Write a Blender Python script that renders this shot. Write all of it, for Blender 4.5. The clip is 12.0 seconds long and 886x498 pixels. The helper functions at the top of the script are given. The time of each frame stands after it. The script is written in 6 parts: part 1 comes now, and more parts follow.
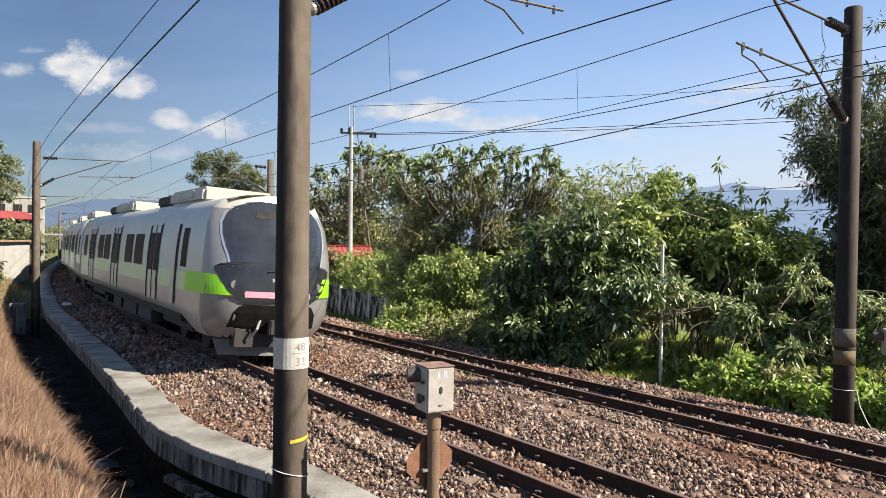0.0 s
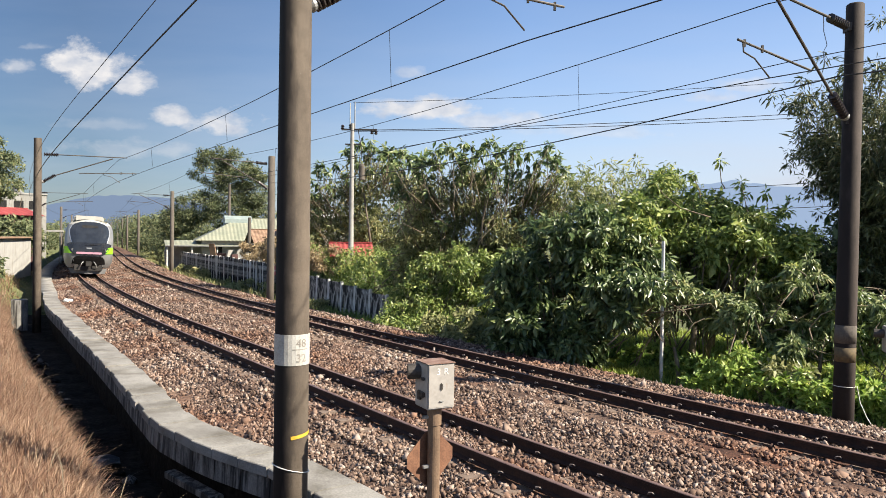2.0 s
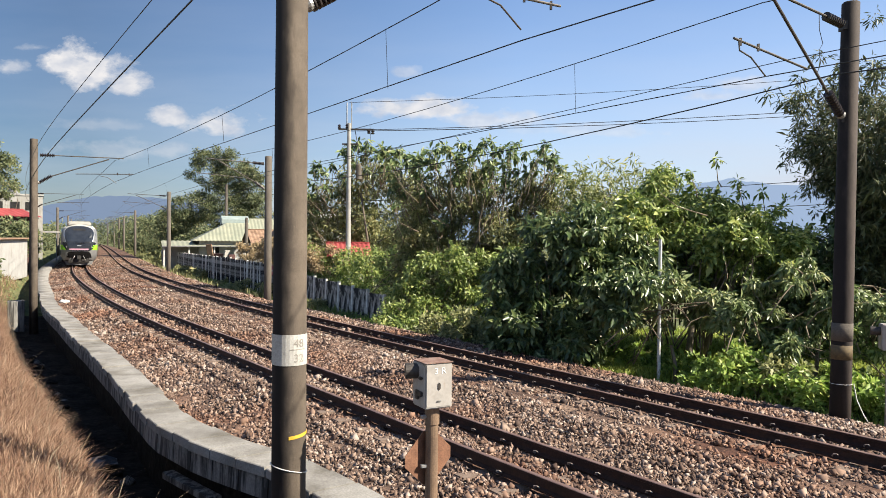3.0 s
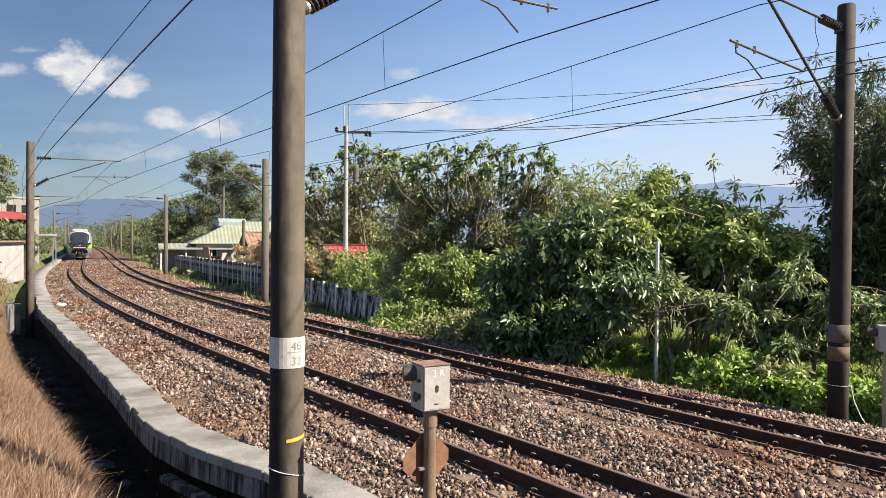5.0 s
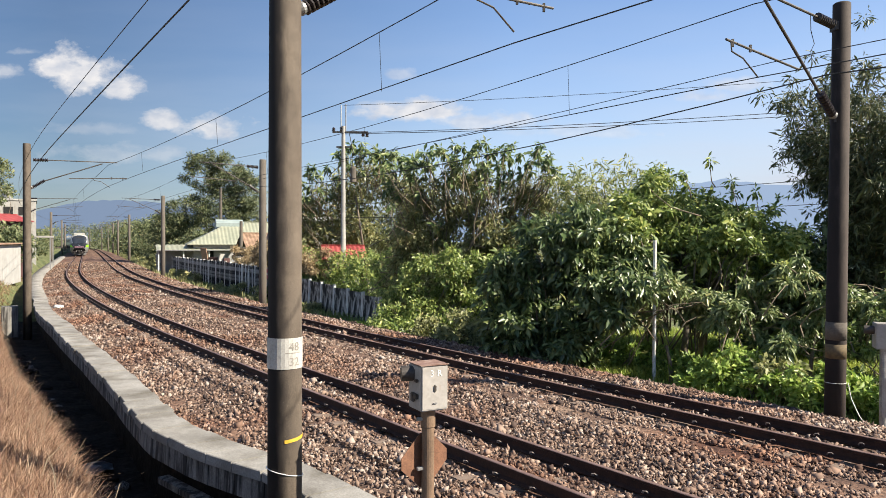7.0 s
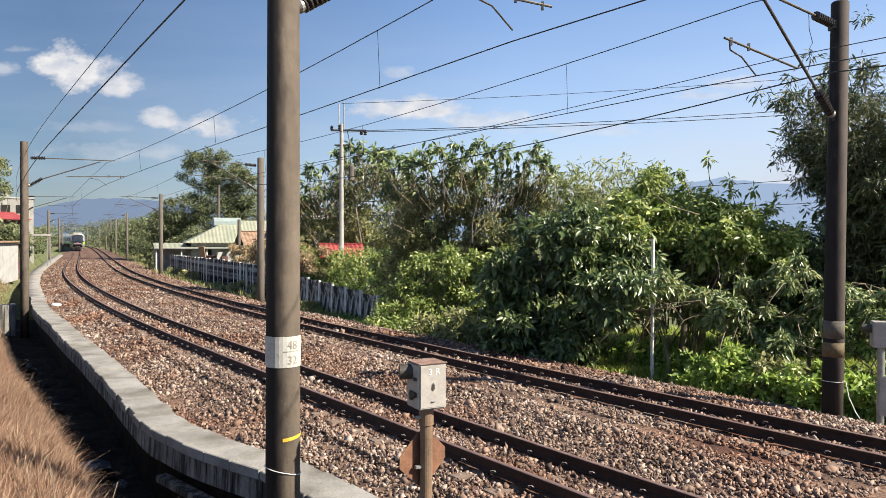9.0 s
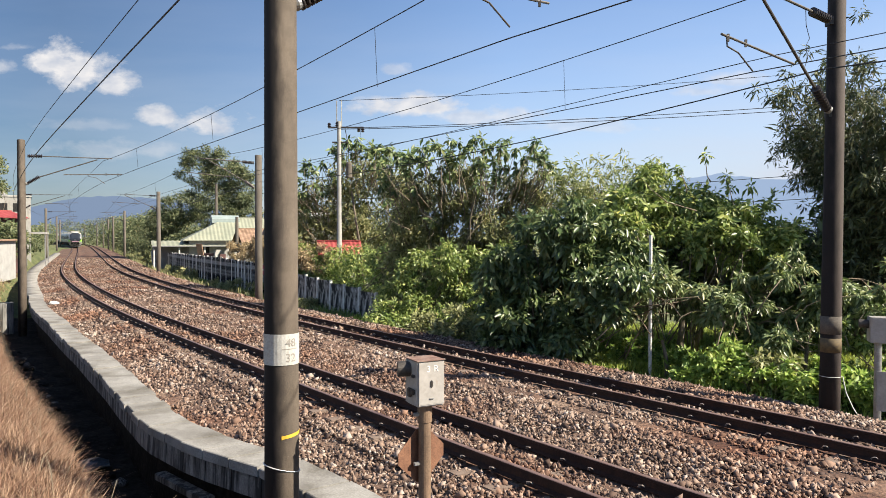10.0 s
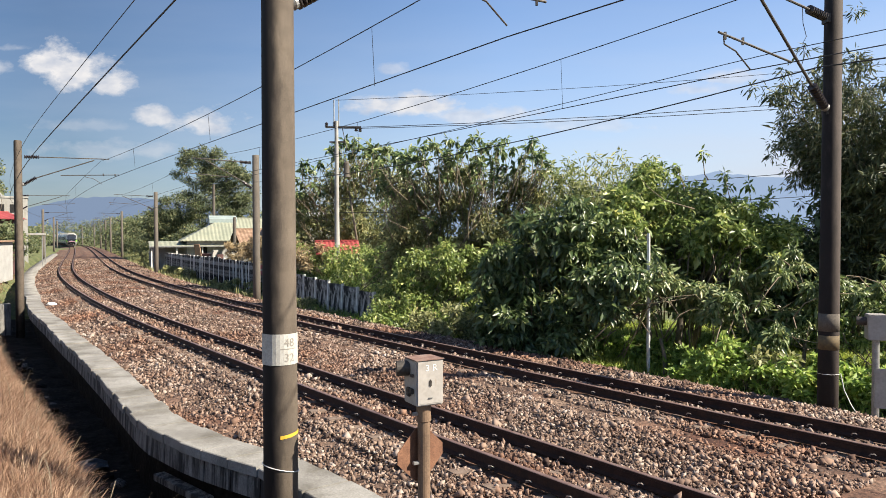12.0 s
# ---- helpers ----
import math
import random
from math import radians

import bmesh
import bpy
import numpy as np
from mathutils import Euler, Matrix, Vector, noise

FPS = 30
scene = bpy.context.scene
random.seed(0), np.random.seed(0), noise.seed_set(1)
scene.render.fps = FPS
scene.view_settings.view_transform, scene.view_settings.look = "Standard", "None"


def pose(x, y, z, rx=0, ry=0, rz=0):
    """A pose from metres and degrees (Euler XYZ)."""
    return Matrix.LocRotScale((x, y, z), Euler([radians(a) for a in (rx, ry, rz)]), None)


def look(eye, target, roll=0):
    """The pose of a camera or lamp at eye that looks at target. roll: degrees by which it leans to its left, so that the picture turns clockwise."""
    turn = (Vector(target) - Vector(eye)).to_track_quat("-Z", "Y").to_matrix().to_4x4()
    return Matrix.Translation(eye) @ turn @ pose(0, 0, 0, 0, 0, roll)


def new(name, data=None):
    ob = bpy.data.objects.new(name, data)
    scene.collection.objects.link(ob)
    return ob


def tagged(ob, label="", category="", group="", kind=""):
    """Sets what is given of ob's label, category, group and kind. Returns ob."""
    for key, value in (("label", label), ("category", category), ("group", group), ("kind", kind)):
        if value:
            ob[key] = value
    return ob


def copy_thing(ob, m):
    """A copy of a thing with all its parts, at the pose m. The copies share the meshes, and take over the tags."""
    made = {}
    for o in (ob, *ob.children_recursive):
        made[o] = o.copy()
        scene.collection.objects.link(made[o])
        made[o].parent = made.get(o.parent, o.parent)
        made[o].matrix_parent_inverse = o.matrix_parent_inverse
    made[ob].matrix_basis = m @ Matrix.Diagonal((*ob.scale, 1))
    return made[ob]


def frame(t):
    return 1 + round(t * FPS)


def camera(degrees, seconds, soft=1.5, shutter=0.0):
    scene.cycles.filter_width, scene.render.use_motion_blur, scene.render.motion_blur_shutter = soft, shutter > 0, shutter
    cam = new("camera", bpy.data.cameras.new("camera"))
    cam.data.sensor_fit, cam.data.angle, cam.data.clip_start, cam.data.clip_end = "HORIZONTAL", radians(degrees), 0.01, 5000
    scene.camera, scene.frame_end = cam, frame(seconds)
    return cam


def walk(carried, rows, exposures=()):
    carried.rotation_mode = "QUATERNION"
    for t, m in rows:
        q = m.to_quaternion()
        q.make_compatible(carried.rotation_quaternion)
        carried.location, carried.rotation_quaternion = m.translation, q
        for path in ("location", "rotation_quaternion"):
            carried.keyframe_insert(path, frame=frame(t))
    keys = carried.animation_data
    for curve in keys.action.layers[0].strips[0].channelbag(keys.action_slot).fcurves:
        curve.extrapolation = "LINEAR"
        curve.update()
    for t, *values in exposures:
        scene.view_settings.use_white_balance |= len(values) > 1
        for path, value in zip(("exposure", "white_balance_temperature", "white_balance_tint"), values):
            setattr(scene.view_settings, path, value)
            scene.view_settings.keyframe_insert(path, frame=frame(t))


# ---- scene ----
cam = camera(64.2, 12.0, soft=0.4)
# seconds, turn to the left, tilt, lean (degrees), eye (metres)
VIEW = [
    (0.0, 0.468, -0.485, 0.785, -0.007, 0.004, 2.699),
    (0.5, 0.656, -0.492, 0.692, -0.006, 0.007, 2.699),
    (1.0, 0.678, -0.588, 0.726, -0.007, 0.001, 2.699),
    (1.5, 0.670, -0.731, 0.803, -0.003, -0.005, 2.706),
    (2.0, 0.551, -0.755, 0.831, -0.002, -0.001, 2.700),
    (2.5, 0.420, -0.768, 0.750, 0.002, -0.007, 2.700),
    (3.0, 0.332, -0.796, 0.614, -0.001, -0.003, 2.700),
    (5.0, 0.119, -0.610, 0.512, -0.004, -0.003, 2.700),
    (5.5, 0.116, -0.539, 0.334, -0.007, -0.003, 2.700),
    (6.0, 0.068, -0.496, 0.189, 0.001, -0.002, 2.703),
    (6.5, 0.000, -0.550, 0.200, 0.000, -0.000, 2.700),
    (7.0, -0.058, -0.622, 0.213, 0.003, -0.010, 2.702),
    (9.0, -0.214, -0.752, 0.246, 0.000, -0.005, 2.702),
    (9.5, -0.279, -0.901, 0.188, 0.002, -0.008, 2.703),
    (10.0, -0.370, -1.009, 0.056, 0.002, -0.013, 2.706),
    (10.5, -0.483, -0.991, -0.050, 0.001, -0.013, 2.696),
    (11.0, -0.530, -1.017, -0.149, -0.002, -0.012, 2.710),
    (11.5, -0.537, -1.020, -0.168, -0.005, -0.004, 2.707),
    (12.0, -0.544, -1.067, -0.189, -0.002, -0.009, 2.704),
]
walk(cam, [(t, pose(x, y, z, 90 + tilt, 0, turn) @ pose(0, 0, 0, 0, 0, lean)) for t, turn, tilt, lean, x, y, z in VIEW])

# ---- light ----
SUN_TURN, SUN_RISE = radians(107.5), radians(38)
world = bpy.data.worlds.new("sky")
scene.world = world
world.use_nodes = True
wt = world.node_tree
for n in list(wt.nodes):
    wt.nodes.remove(n)


def wmath(op, a, b=None, c=None, clamp=False):
    n = wt.nodes.new("ShaderNodeMath")
    n.operation, n.use_clamp = op, clamp
    for i, v in enumerate((a, b, c)):
        if v is None:
            continue
        if isinstance(v, (int, float)):
            n.inputs[i].default_value = v
        else:
            wt.links.new(v, n.inputs[i])
    return n.outputs[0]


def build_sky():
    sky = wt.nodes.new("ShaderNodeTexSky")
    sky.sky_type, sky.sun_disc = "NISHITA", False
    sky.sun_elevation, sky.sun_rotation = SUN_RISE, -SUN_TURN
    sky.air_density, sky.dust_density, sky.ozone_density, sky.altitude = 1.0, 0.8, 2.5, 50
    co = wt.nodes.new("ShaderNodeTexCoord")
    sep = wt.nodes.new("ShaderNodeSeparateXYZ")
    wt.links.new(co.outputs["Generated"], sep.inputs[0])
    deep = wmath("MAXIMUM", sep.outputs[1], 0.05)
    a, b = wmath("DIVIDE", sep.outputs[0], deep), wmath("DIVIDE", sep.outputs[2], deep)
    comb = wt.nodes.new("ShaderNodeCombineXYZ")
    wt.links.new(a, comb.inputs[0])
    wt.links.new(wmath("MULTIPLY", b, 1.6), comb.inputs[1])
    no = wt.nodes.new("ShaderNodeTexNoise")
    wt.links.new(comb.outputs[0], no.inputs["Vector"])
    no.inputs["Scale"].default_value, no.inputs["Detail"].default_value, no.inputs["Roughness"].default_value = 22, 6, 0.6
    wob = wmath("SUBTRACT", no.outputs[0], 0.5)
    total = None
    # middle of each cloud, half width, half height, thickness
    for ca, cb, ra, rb, k in CLOUDS:
        da = wmath("DIVIDE", wmath("SUBTRACT", a, ca), ra)
        up = wmath("SUBTRACT", b, cb)
        # flat below, heaped above
        db = wmath("DIVIDE", wmath("MAXIMUM", up, wmath("MULTIPLY", up, -1.7)), rb)
        r = wmath("SQRT", wmath("ADD", wmath("MULTIPLY", da, da), wmath("MULTIPLY", db, db)))
        m = wmath("ADD", wmath("SUBTRACT", 1.0, r), wmath("MULTIPLY", wob, 2.4))
        m = wmath("MULTIPLY", wmath("MULTIPLY", m, 1.7, clamp=True), k)
        total = m if total is None else wmath("MAXIMUM", total, m)
    front = wmath("GREATER_THAN", sep.outputs[1], 0.06)
    total = wmath("MULTIPLY", total, front)
    # thin veil low over the land
    veil = wt.nodes.new("ShaderNodeTexNoise")
    vv = wt.nodes.new("ShaderNodeCombineXYZ")
    wt.links.new(a, vv.inputs[0])
    wt.links.new(wmath("MULTIPLY", b, 5.0), vv.inputs[1])
    wt.links.new(vv.outputs[0], veil.inputs["Vector"])
    veil.inputs["Scale"].default_value, veil.inputs["Detail"].default_value = 3.5, 5
    low = wmath("SUBTRACT", 1.0, wmath("MULTIPLY", wmath("ABSOLUTE", sep.outputs[2]), 2.1), clamp=True)
    thin = wmath("MULTIPLY", wmath("MULTIPLY", low, low), wmath("ADD", wmath("MULTIPLY", veil.outputs[0], 0.9), wmath("ADD", 0.3, wmath("MULTIPLY", sep.outputs[0], 1.2))), clamp=True)
    shade = wt.nodes.new("ShaderNodeTexNoise")
    wt.links.new(comb.outputs[0], shade.inputs["Vector"])
    shade.inputs["Scale"].default_value, shade.inputs["Detail"].default_value = 34, 3
    ramp = wt.nodes.new("ShaderNodeValToRGB")
    ramp.color_ramp.elements[0].position, ramp.color_ramp.elements[0].color = 0.3, (4.7, 5.0, 5.7, 1)
    ramp.color_ramp.elements[1].position, ramp.color_ramp.elements[1].color = 0.65, (7.0, 6.85, 6.85, 1)
    wt.links.new(shade.outputs[0], ramp.inputs[0])
    tint = wt.nodes.new("ShaderNodeMix")
    tint.data_type, tint.blend_type = "RGBA", "MULTIPLY"
    tint.inputs[0].default_value = 1.0
    wt.links.new(sky.outputs[0], tint.inputs[6])
    tint.inputs[7].default_value = (0.87, 0.99, 1.14, 1)
    gain = wmath("MINIMUM", wmath("MAXIMUM", wmath("ADD", 1.24, wmath("MULTIPLY", sep.outputs[0], 1.28)), 0.66), 1.36)
    glow = wt.nodes.new("ShaderNodeVectorMath")
    glow.operation = "SCALE"
    wt.links.new(tint.outputs[2], glow.inputs[0])
    wt.links.new(gain, glow.inputs["Scale"])
    mix1 = wt.nodes.new("ShaderNodeMix")
    mix1.data_type = "RGBA"
    wt.links.new(thin, mix1.inputs[0])
    wt.links.new(glow.outputs[0], mix1.inputs[6])
    mix1.inputs[7].default_value = (5.4, 5.75, 6.5, 1)
    mix2 = wt.nodes.new("ShaderNodeMix")
    mix2.data_type = "RGBA"
    wt.links.new(total, mix2.inputs[0])
    wt.links.new(mix1.outputs[2], mix2.inputs[6])
    wt.links.new(ramp.outputs[0], mix2.inputs[7])
    bg = wt.nodes.new("ShaderNodeBackground")
    bg.inputs[1].default_value = 0.05
    out = wt.nodes.new("ShaderNodeOutputWorld")
    wt.links.new(mix2.outputs[2], bg.inputs[0])
    wt.links.new(bg.outputs[0], out.inputs[0])


CLOUDS = [
    (-0.545, 0.244, 0.040, 0.034, 1.0), (-0.50, 0.228, 0.060, 0.040, 1.0), (-0.458, 0.212, 0.040, 0.028, 0.9), (-0.40, 0.166, 0.034, 0.018, 0.85),
    (-0.322, 0.156, 0.056, 0.025, 0.8), (-0.04, 0.182, 0.086, 0.024, 0.9), (0.06, 0.168, 0.096, 0.018, 0.6),
    (0.2, 0.155, 0.115, 0.014, 0.35), (0.42, 0.222, 0.058, 0.014, 0.5), (0.37, 0.205, 0.048, 0.012, 0.45),
    (-0.62, 0.235, 0.029, 0.014, 0.6), (-0.06, 0.235, 0.029, 0.012, 0.4), (-0.5, 0.155, 0.09, 0.012, 0.2),
    (-0.46, 0.12, 0.096, 0.020, 0.3), (-0.585, 0.265, 0.029, 0.008, 0.3)]
build_sky()
lamp = bpy.data.lights.new("sun", "SUN")
lamp.energy, lamp.angle, lamp.color = 5.0, radians(0.53), (1.0, 0.9, 0.75)
sun = new("sun", lamp)
sun_from = Vector((math.sin(SUN_TURN) * math.cos(SUN_RISE), math.cos(SUN_TURN) * math.cos(SUN_RISE), math.sin(SUN_RISE)))
sun.matrix_world = look(sun_from * 60, (0, 0, 0))
scene.view_settings.exposure = 1.35


# ---- materials ----
def material(name, stops, rough=0.7, metal=0.0, scale=4.0, detail=6.0, fine=0.0, bump=0.0, bump_scale=60.0,
             spread="noise", stretch=(1, 1, 1), glow=None, sheer=0.0, coords="Object", spec=0.4, dirt=None, wash=None):
    """Colour stops [(place, (r, g, b)), ...] spread by noise, by each piece's own chance, or by both."""
    m = bpy.data.materials.new(name)
    m.use_nodes = True
    nt = m.node_tree
    bs = nt.nodes["Principled BSDF"]
    bs.inputs["Roughness"].default_value, bs.inputs["Metallic"].default_value = rough, metal
    bs.inputs["Specular IOR Level"].default_value = spec
    tc = nt.nodes.new("ShaderNodeTexCoord")
    mp = nt.nodes.new("ShaderNodeMapping")
    mp.inputs["Scale"].default_value = stretch
    nt.links.new(tc.outputs[coords], mp.inputs[0])
    no = nt.nodes.new("ShaderNodeTexNoise")
    no.inputs["Scale"].default_value, no.inputs["Detail"].default_value, no.inputs["Roughness"].default_value = scale, detail, 0.62
    nt.links.new(mp.outputs[0], no.inputs["Vector"])
    value = no.outputs[0]
    if spread != "noise":
        if spread == "island":
            gi = nt.nodes.new("ShaderNodeNewGeometry").outputs["Random Per Island"]
        else:
            gi = nt.nodes.new("ShaderNodeObjectInfo").outputs["Random"]
        blend = nt.nodes.new("ShaderNodeMix")
        blend.inputs[0].default_value = 0.45
        nt.links.new(gi, blend.inputs[2])
        nt.links.new(value, blend.inputs[3])
        value = blend.outputs[0]
    ramp = nt.nodes.new("ShaderNodeValToRGB")
    while len(ramp.color_ramp.elements) < len(stops):
        ramp.color_ramp.elements.new(0.5)
    for e, (p, c) in zip(ramp.color_ramp.elements, stops):
        e.position, e.color = p, (*c, 1)
    nt.links.new(value, ramp.inputs[0])
    colour = ramp.outputs[0]
    if fine > 0:
        n2 = nt.nodes.new("ShaderNodeTexNoise")
        n2.inputs["Scale"].default_value, n2.inputs["Detail"].default_value = bump_scale, 4
        nt.links.new(tc.outputs[coords], n2.inputs["Vector"])
        r2 = nt.nodes.new("ShaderNodeMapRange")
        r2.inputs[1].default_value, r2.inputs[2].default_value = 0.3, 0.7
        r2.inputs[3].default_value, r2.inputs[4].default_value = 1 - fine, 1 + fine
        nt.links.new(n2.outputs[0], r2.inputs[0])
        mul = nt.nodes.new("ShaderNodeMix")
        mul.data_type, mul.blend_type = "RGBA", "MULTIPLY"
        mul.inputs[0].default_value = 1.0
        nt.links.new(colour, mul.inputs[6])
        nt.links.new(r2.outputs[0], mul.inputs[7])
        colour = mul.outputs[2]
    if dirt:
        # streaks: (colour, scale, stretch, low, high)
        dc, dscale, dstretch, lo, hi = dirt
        mp2 = nt.nodes.new("ShaderNodeMapping")
        mp2.inputs["Scale"].default_value = dstretch
        nt.links.new(tc.outputs[coords], mp2.inputs[0])
        n3 = nt.nodes.new("ShaderNodeTexNoise")
        n3.inputs["Scale"].default_value, n3.inputs["Detail"].default_value, n3.inputs["Roughness"].default_value = dscale, 7, 0.7
        nt.links.new(mp2.outputs[0], n3.inputs["Vector"])
        r3 = nt.nodes.new("ShaderNodeMapRange")
        r3.inputs[1].default_value, r3.inputs[2].default_value = lo, hi
        nt.links.new(n3.outputs[0], r3.inputs[0])
        dm = nt.nodes.new("ShaderNodeMix")
        dm.data_type = "RGBA"
        nt.links.new(r3.outputs[0], dm.inputs[0])
        nt.links.new(colour, dm.inputs[6])
        dm.inputs[7].default_value = (*dc, 1)
        colour = dm.outputs[2]
    if wash:
        # broad stains that tint what lies below: (tint, scale, low, high)
        wc, wscale, lo, hi = wash
        n5 = nt.nodes.new("ShaderNodeTexNoise")
        n5.inputs["Scale"].default_value, n5.inputs["Detail"].default_value = wscale, 5
        nt.links.new(tc.outputs[coords], n5.inputs["Vector"])
        r5 = nt.nodes.new("ShaderNodeMapRange")
        r5.inputs[1].default_value, r5.inputs[2].default_value = lo, hi
        nt.links.new(n5.outputs[0], r5.inputs[0])
        wm = nt.nodes.new("ShaderNodeMix")
        wm.data_type, wm.blend_type = "RGBA", "MULTIPLY"
        nt.links.new(r5.outputs[0], wm.inputs[0])
        nt.links.new(colour, wm.inputs[6])
        wm.inputs[7].default_value = (*wc, 1)
        colour = wm.outputs[2]
    nt.links.new(colour, bs.inputs["Base Color"])
    if bump > 0:
        n4 = nt.nodes.new("ShaderNodeTexNoise")
        n4.inputs["Scale"].default_value, n4.inputs["Detail"].default_value = bump_scale, 5
        nt.links.new(tc.outputs[coords], n4.inputs["Vector"])
        bp = nt.nodes.new("ShaderNodeBump")
        bp.inputs["Strength"].default_value, bp.inputs["Distance"].default_value = bump, min(0.02, 0.35 / bump_scale)
        nt.links.new(n4.outputs[0], bp.inputs["Height"])
        nt.links.new(bp.outputs[0], bs.inputs["Normal"])
    if sheer > 0:
        tr = nt.nodes.new("ShaderNodeBsdfTranslucent")
        nt.links.new(colour, tr.inputs[0])
        mx = nt.nodes.new("ShaderNodeMixShader")
        mx.inputs[0].default_value = sheer
        nt.links.new(bs.outputs[0], mx.inputs[1])
        nt.links.new(tr.outputs[0], mx.inputs[2])
        nt.links.new(mx.outputs[0], nt.nodes["Material Output"].inputs[0])
    if glow:
        bs.inputs["Emission Color"].default_value, bs.inputs["Emission Strength"].default_value = (*glow[0], 1), glow[1]
    return m


def greens(name, dark, mid, light, sheer=0.3, rough=0.5):
    dry = tuple(c * k for c, k in zip(light, (1.3, 1.06, 0.95)))
    return material(name, [(0.22, dark), (0.44, mid), (0.66, light), (0.84, dry)], rough=rough, scale=0.9, spread="island", sheer=sheer, spec=0.5)


M_ballast = material("ballast_bed", [(0.28, (0.0348, 0.0221, 0.0177)), (0.5, (0.119, 0.0739, 0.052)), (0.78, (0.259, 0.185, 0.132))], rough=0.95, scale=1.2, fine=0.6, bump=1.0, bump_scale=22, wash=((0.75, 0.5, 0.4), 0.33, 0.42, 0.62))
M_stone = material("ballast_stone", [(0.2, (0.0289, 0.0211, 0.0205)), (0.42, (0.121, 0.0766, 0.0562)), (0.62, (0.252, 0.177, 0.133)), (0.92, (0.469, 0.412, 0.363))], rough=0.9, scale=0.4, spread="island", bump=0.3, bump_scale=70, wash=((0.84, 0.62, 0.51), 0.33, 0.46, 0.66))
M_rail = material("rusty_rail", [(0.3, (0.0153, 0.00675, 0.00405)), (0.7, (0.0428, 0.018, 0.0108))], rough=0.85, metal=0.0, scale=6, fine=0.3, bump=0.3, bump_scale=40)
M_head = material("worn_rail_head", [(0.3, (0.166, 0.0954, 0.0747)), (0.7, (0.299, 0.207, 0.174))], rough=0.5, metal=0.45, scale=8, stretch=(0.4, 0.4, 1))
M_clip = material("rail_clip", [(0.3, (0.13, 0.0998, 0.0848)), (0.7, (0.298, 0.259, 0.229))], rough=0.75, metal=0.0, scale=20)
M_sleeper = material("concrete_sleeper", [(0.3, (0.108, 0.0747, 0.0581)), (0.7, (0.199, 0.149, 0.116))], rough=0.9, scale=5, fine=0.3, bump=0.3)
M_kerb = material("kerb_concrete", [(0.28, (0.158, 0.149, 0.133)), (0.55, (0.249, 0.239, 0.217)), (0.8, (0.324, 0.311, 0.286))], rough=0.9, scale=1.6, fine=0.2, bump=0.35, bump_scale=45, wash=((0.62, 0.6, 0.56), 1.1, 0.5, 0.66))
M_ditch = material("stained_concrete", [(0.25, (0.108, 0.104, 0.0954)), (0.7, (0.274, 0.266, 0.245))], rough=0.9, scale=2.0, fine=0.25, bump=0.4, bump_scale=40, dirt=((0.035, 0.033, 0.03), 2.2, (2.6, 2.6, 0.22), 0.44, 0.55))
M_pole = material("pole_concrete", [(0.3, (0.058, 0.046, 0.036)), (0.7, (0.125, 0.1, 0.075))], rough=0.85, scale=3.0, stretch=(1, 1, 0.35), fine=0.25, bump=0.3, bump_scale=95, dirt=((0.42, 0.38, 0.31), 55, (1, 1, 1), 0.66, 0.73), wash=((0.72, 0.7, 0.68), 5.0, 0.45, 0.75))
M_poledark = material("pole_concrete_dark", [(0.3, (0.028, 0.021, 0.018)), (0.7, (0.06, 0.046, 0.039))], rough=0.85, scale=3.0, stretch=(1, 1, 0.35), fine=0.3, bump=0.4, bump_scale=80)
M_polegrey = material("pole_concrete_old", [(0.3, (0.0706, 0.0606, 0.0498)), (0.7, (0.133, 0.115, 0.0954))], rough=0.9, scale=3.0, stretch=(1, 1, 0.3), fine=0.25, bump=0.3, bump_scale=50)
M_white = material("old_white_paint", [(0.3, (0.315, 0.307, 0.282)), (0.7, (0.44, 0.432, 0.398))], rough=0.8, scale=12, fine=0.12, bump=0.15)
M_mark = material("dark_lettering", [(0.3, (0.17, 0.155, 0.135)), (0.7, (0.3, 0.28, 0.25))], rough=0.8, scale=20)
M_yellow = material("yellow_paint", [(0.3, (0.457, 0.274, 0.0249)), (0.7, (0.598, 0.382, 0.0415))], rough=0.7, scale=20)
M_dimyellow = material("faded_yellow_paint", [(0.3, (0.07, 0.052, 0.032)), (0.7, (0.14, 0.1, 0.045))], rough=0.8, scale=20)
M_wire = material("dark_wire", [(0.3, (0.03, 0.03, 0.032)), (0.7, (0.06, 0.058, 0.055))], rough=0.55, metal=0.5, scale=3)
M_steel = material("galvanised_steel", [(0.3, (0.2, 0.2, 0.2)), (0.7, (0.36, 0.36, 0.35))], rough=0.5, metal=0.6, scale=7, fine=0.15)
M_darksteel = material("weathered_arm_steel", [(0.3, (0.045, 0.04, 0.037)), (0.7, (0.1, 0.09, 0.08))], rough=0.6, metal=0.5, scale=9, fine=0.2)
M_insul = material("brown_porcelain", [(0.3, (0.018, 0.015, 0.016)), (0.7, (0.045, 0.036, 0.034))], rough=0.25, scale=5)
M_box = material("weathered_grey_paint", [(0.3, (0.266, 0.249, 0.226)), (0.7, (0.352, 0.332, 0.307))], rough=0.55, metal=0.0, scale=5, fine=0.08, bump_scale=30, dirt=((0.22, 0.12, 0.06), 5, (1.5, 1.5, 0.5), 0.62, 0.85))
M_boxtop = material("rusted_lid", [(0.3, (0.133, 0.0706, 0.0498)), (0.55, (0.224, 0.141, 0.108)), (0.8, (0.332, 0.274, 0.232))], rough=0.7, scale=9, fine=0.2)
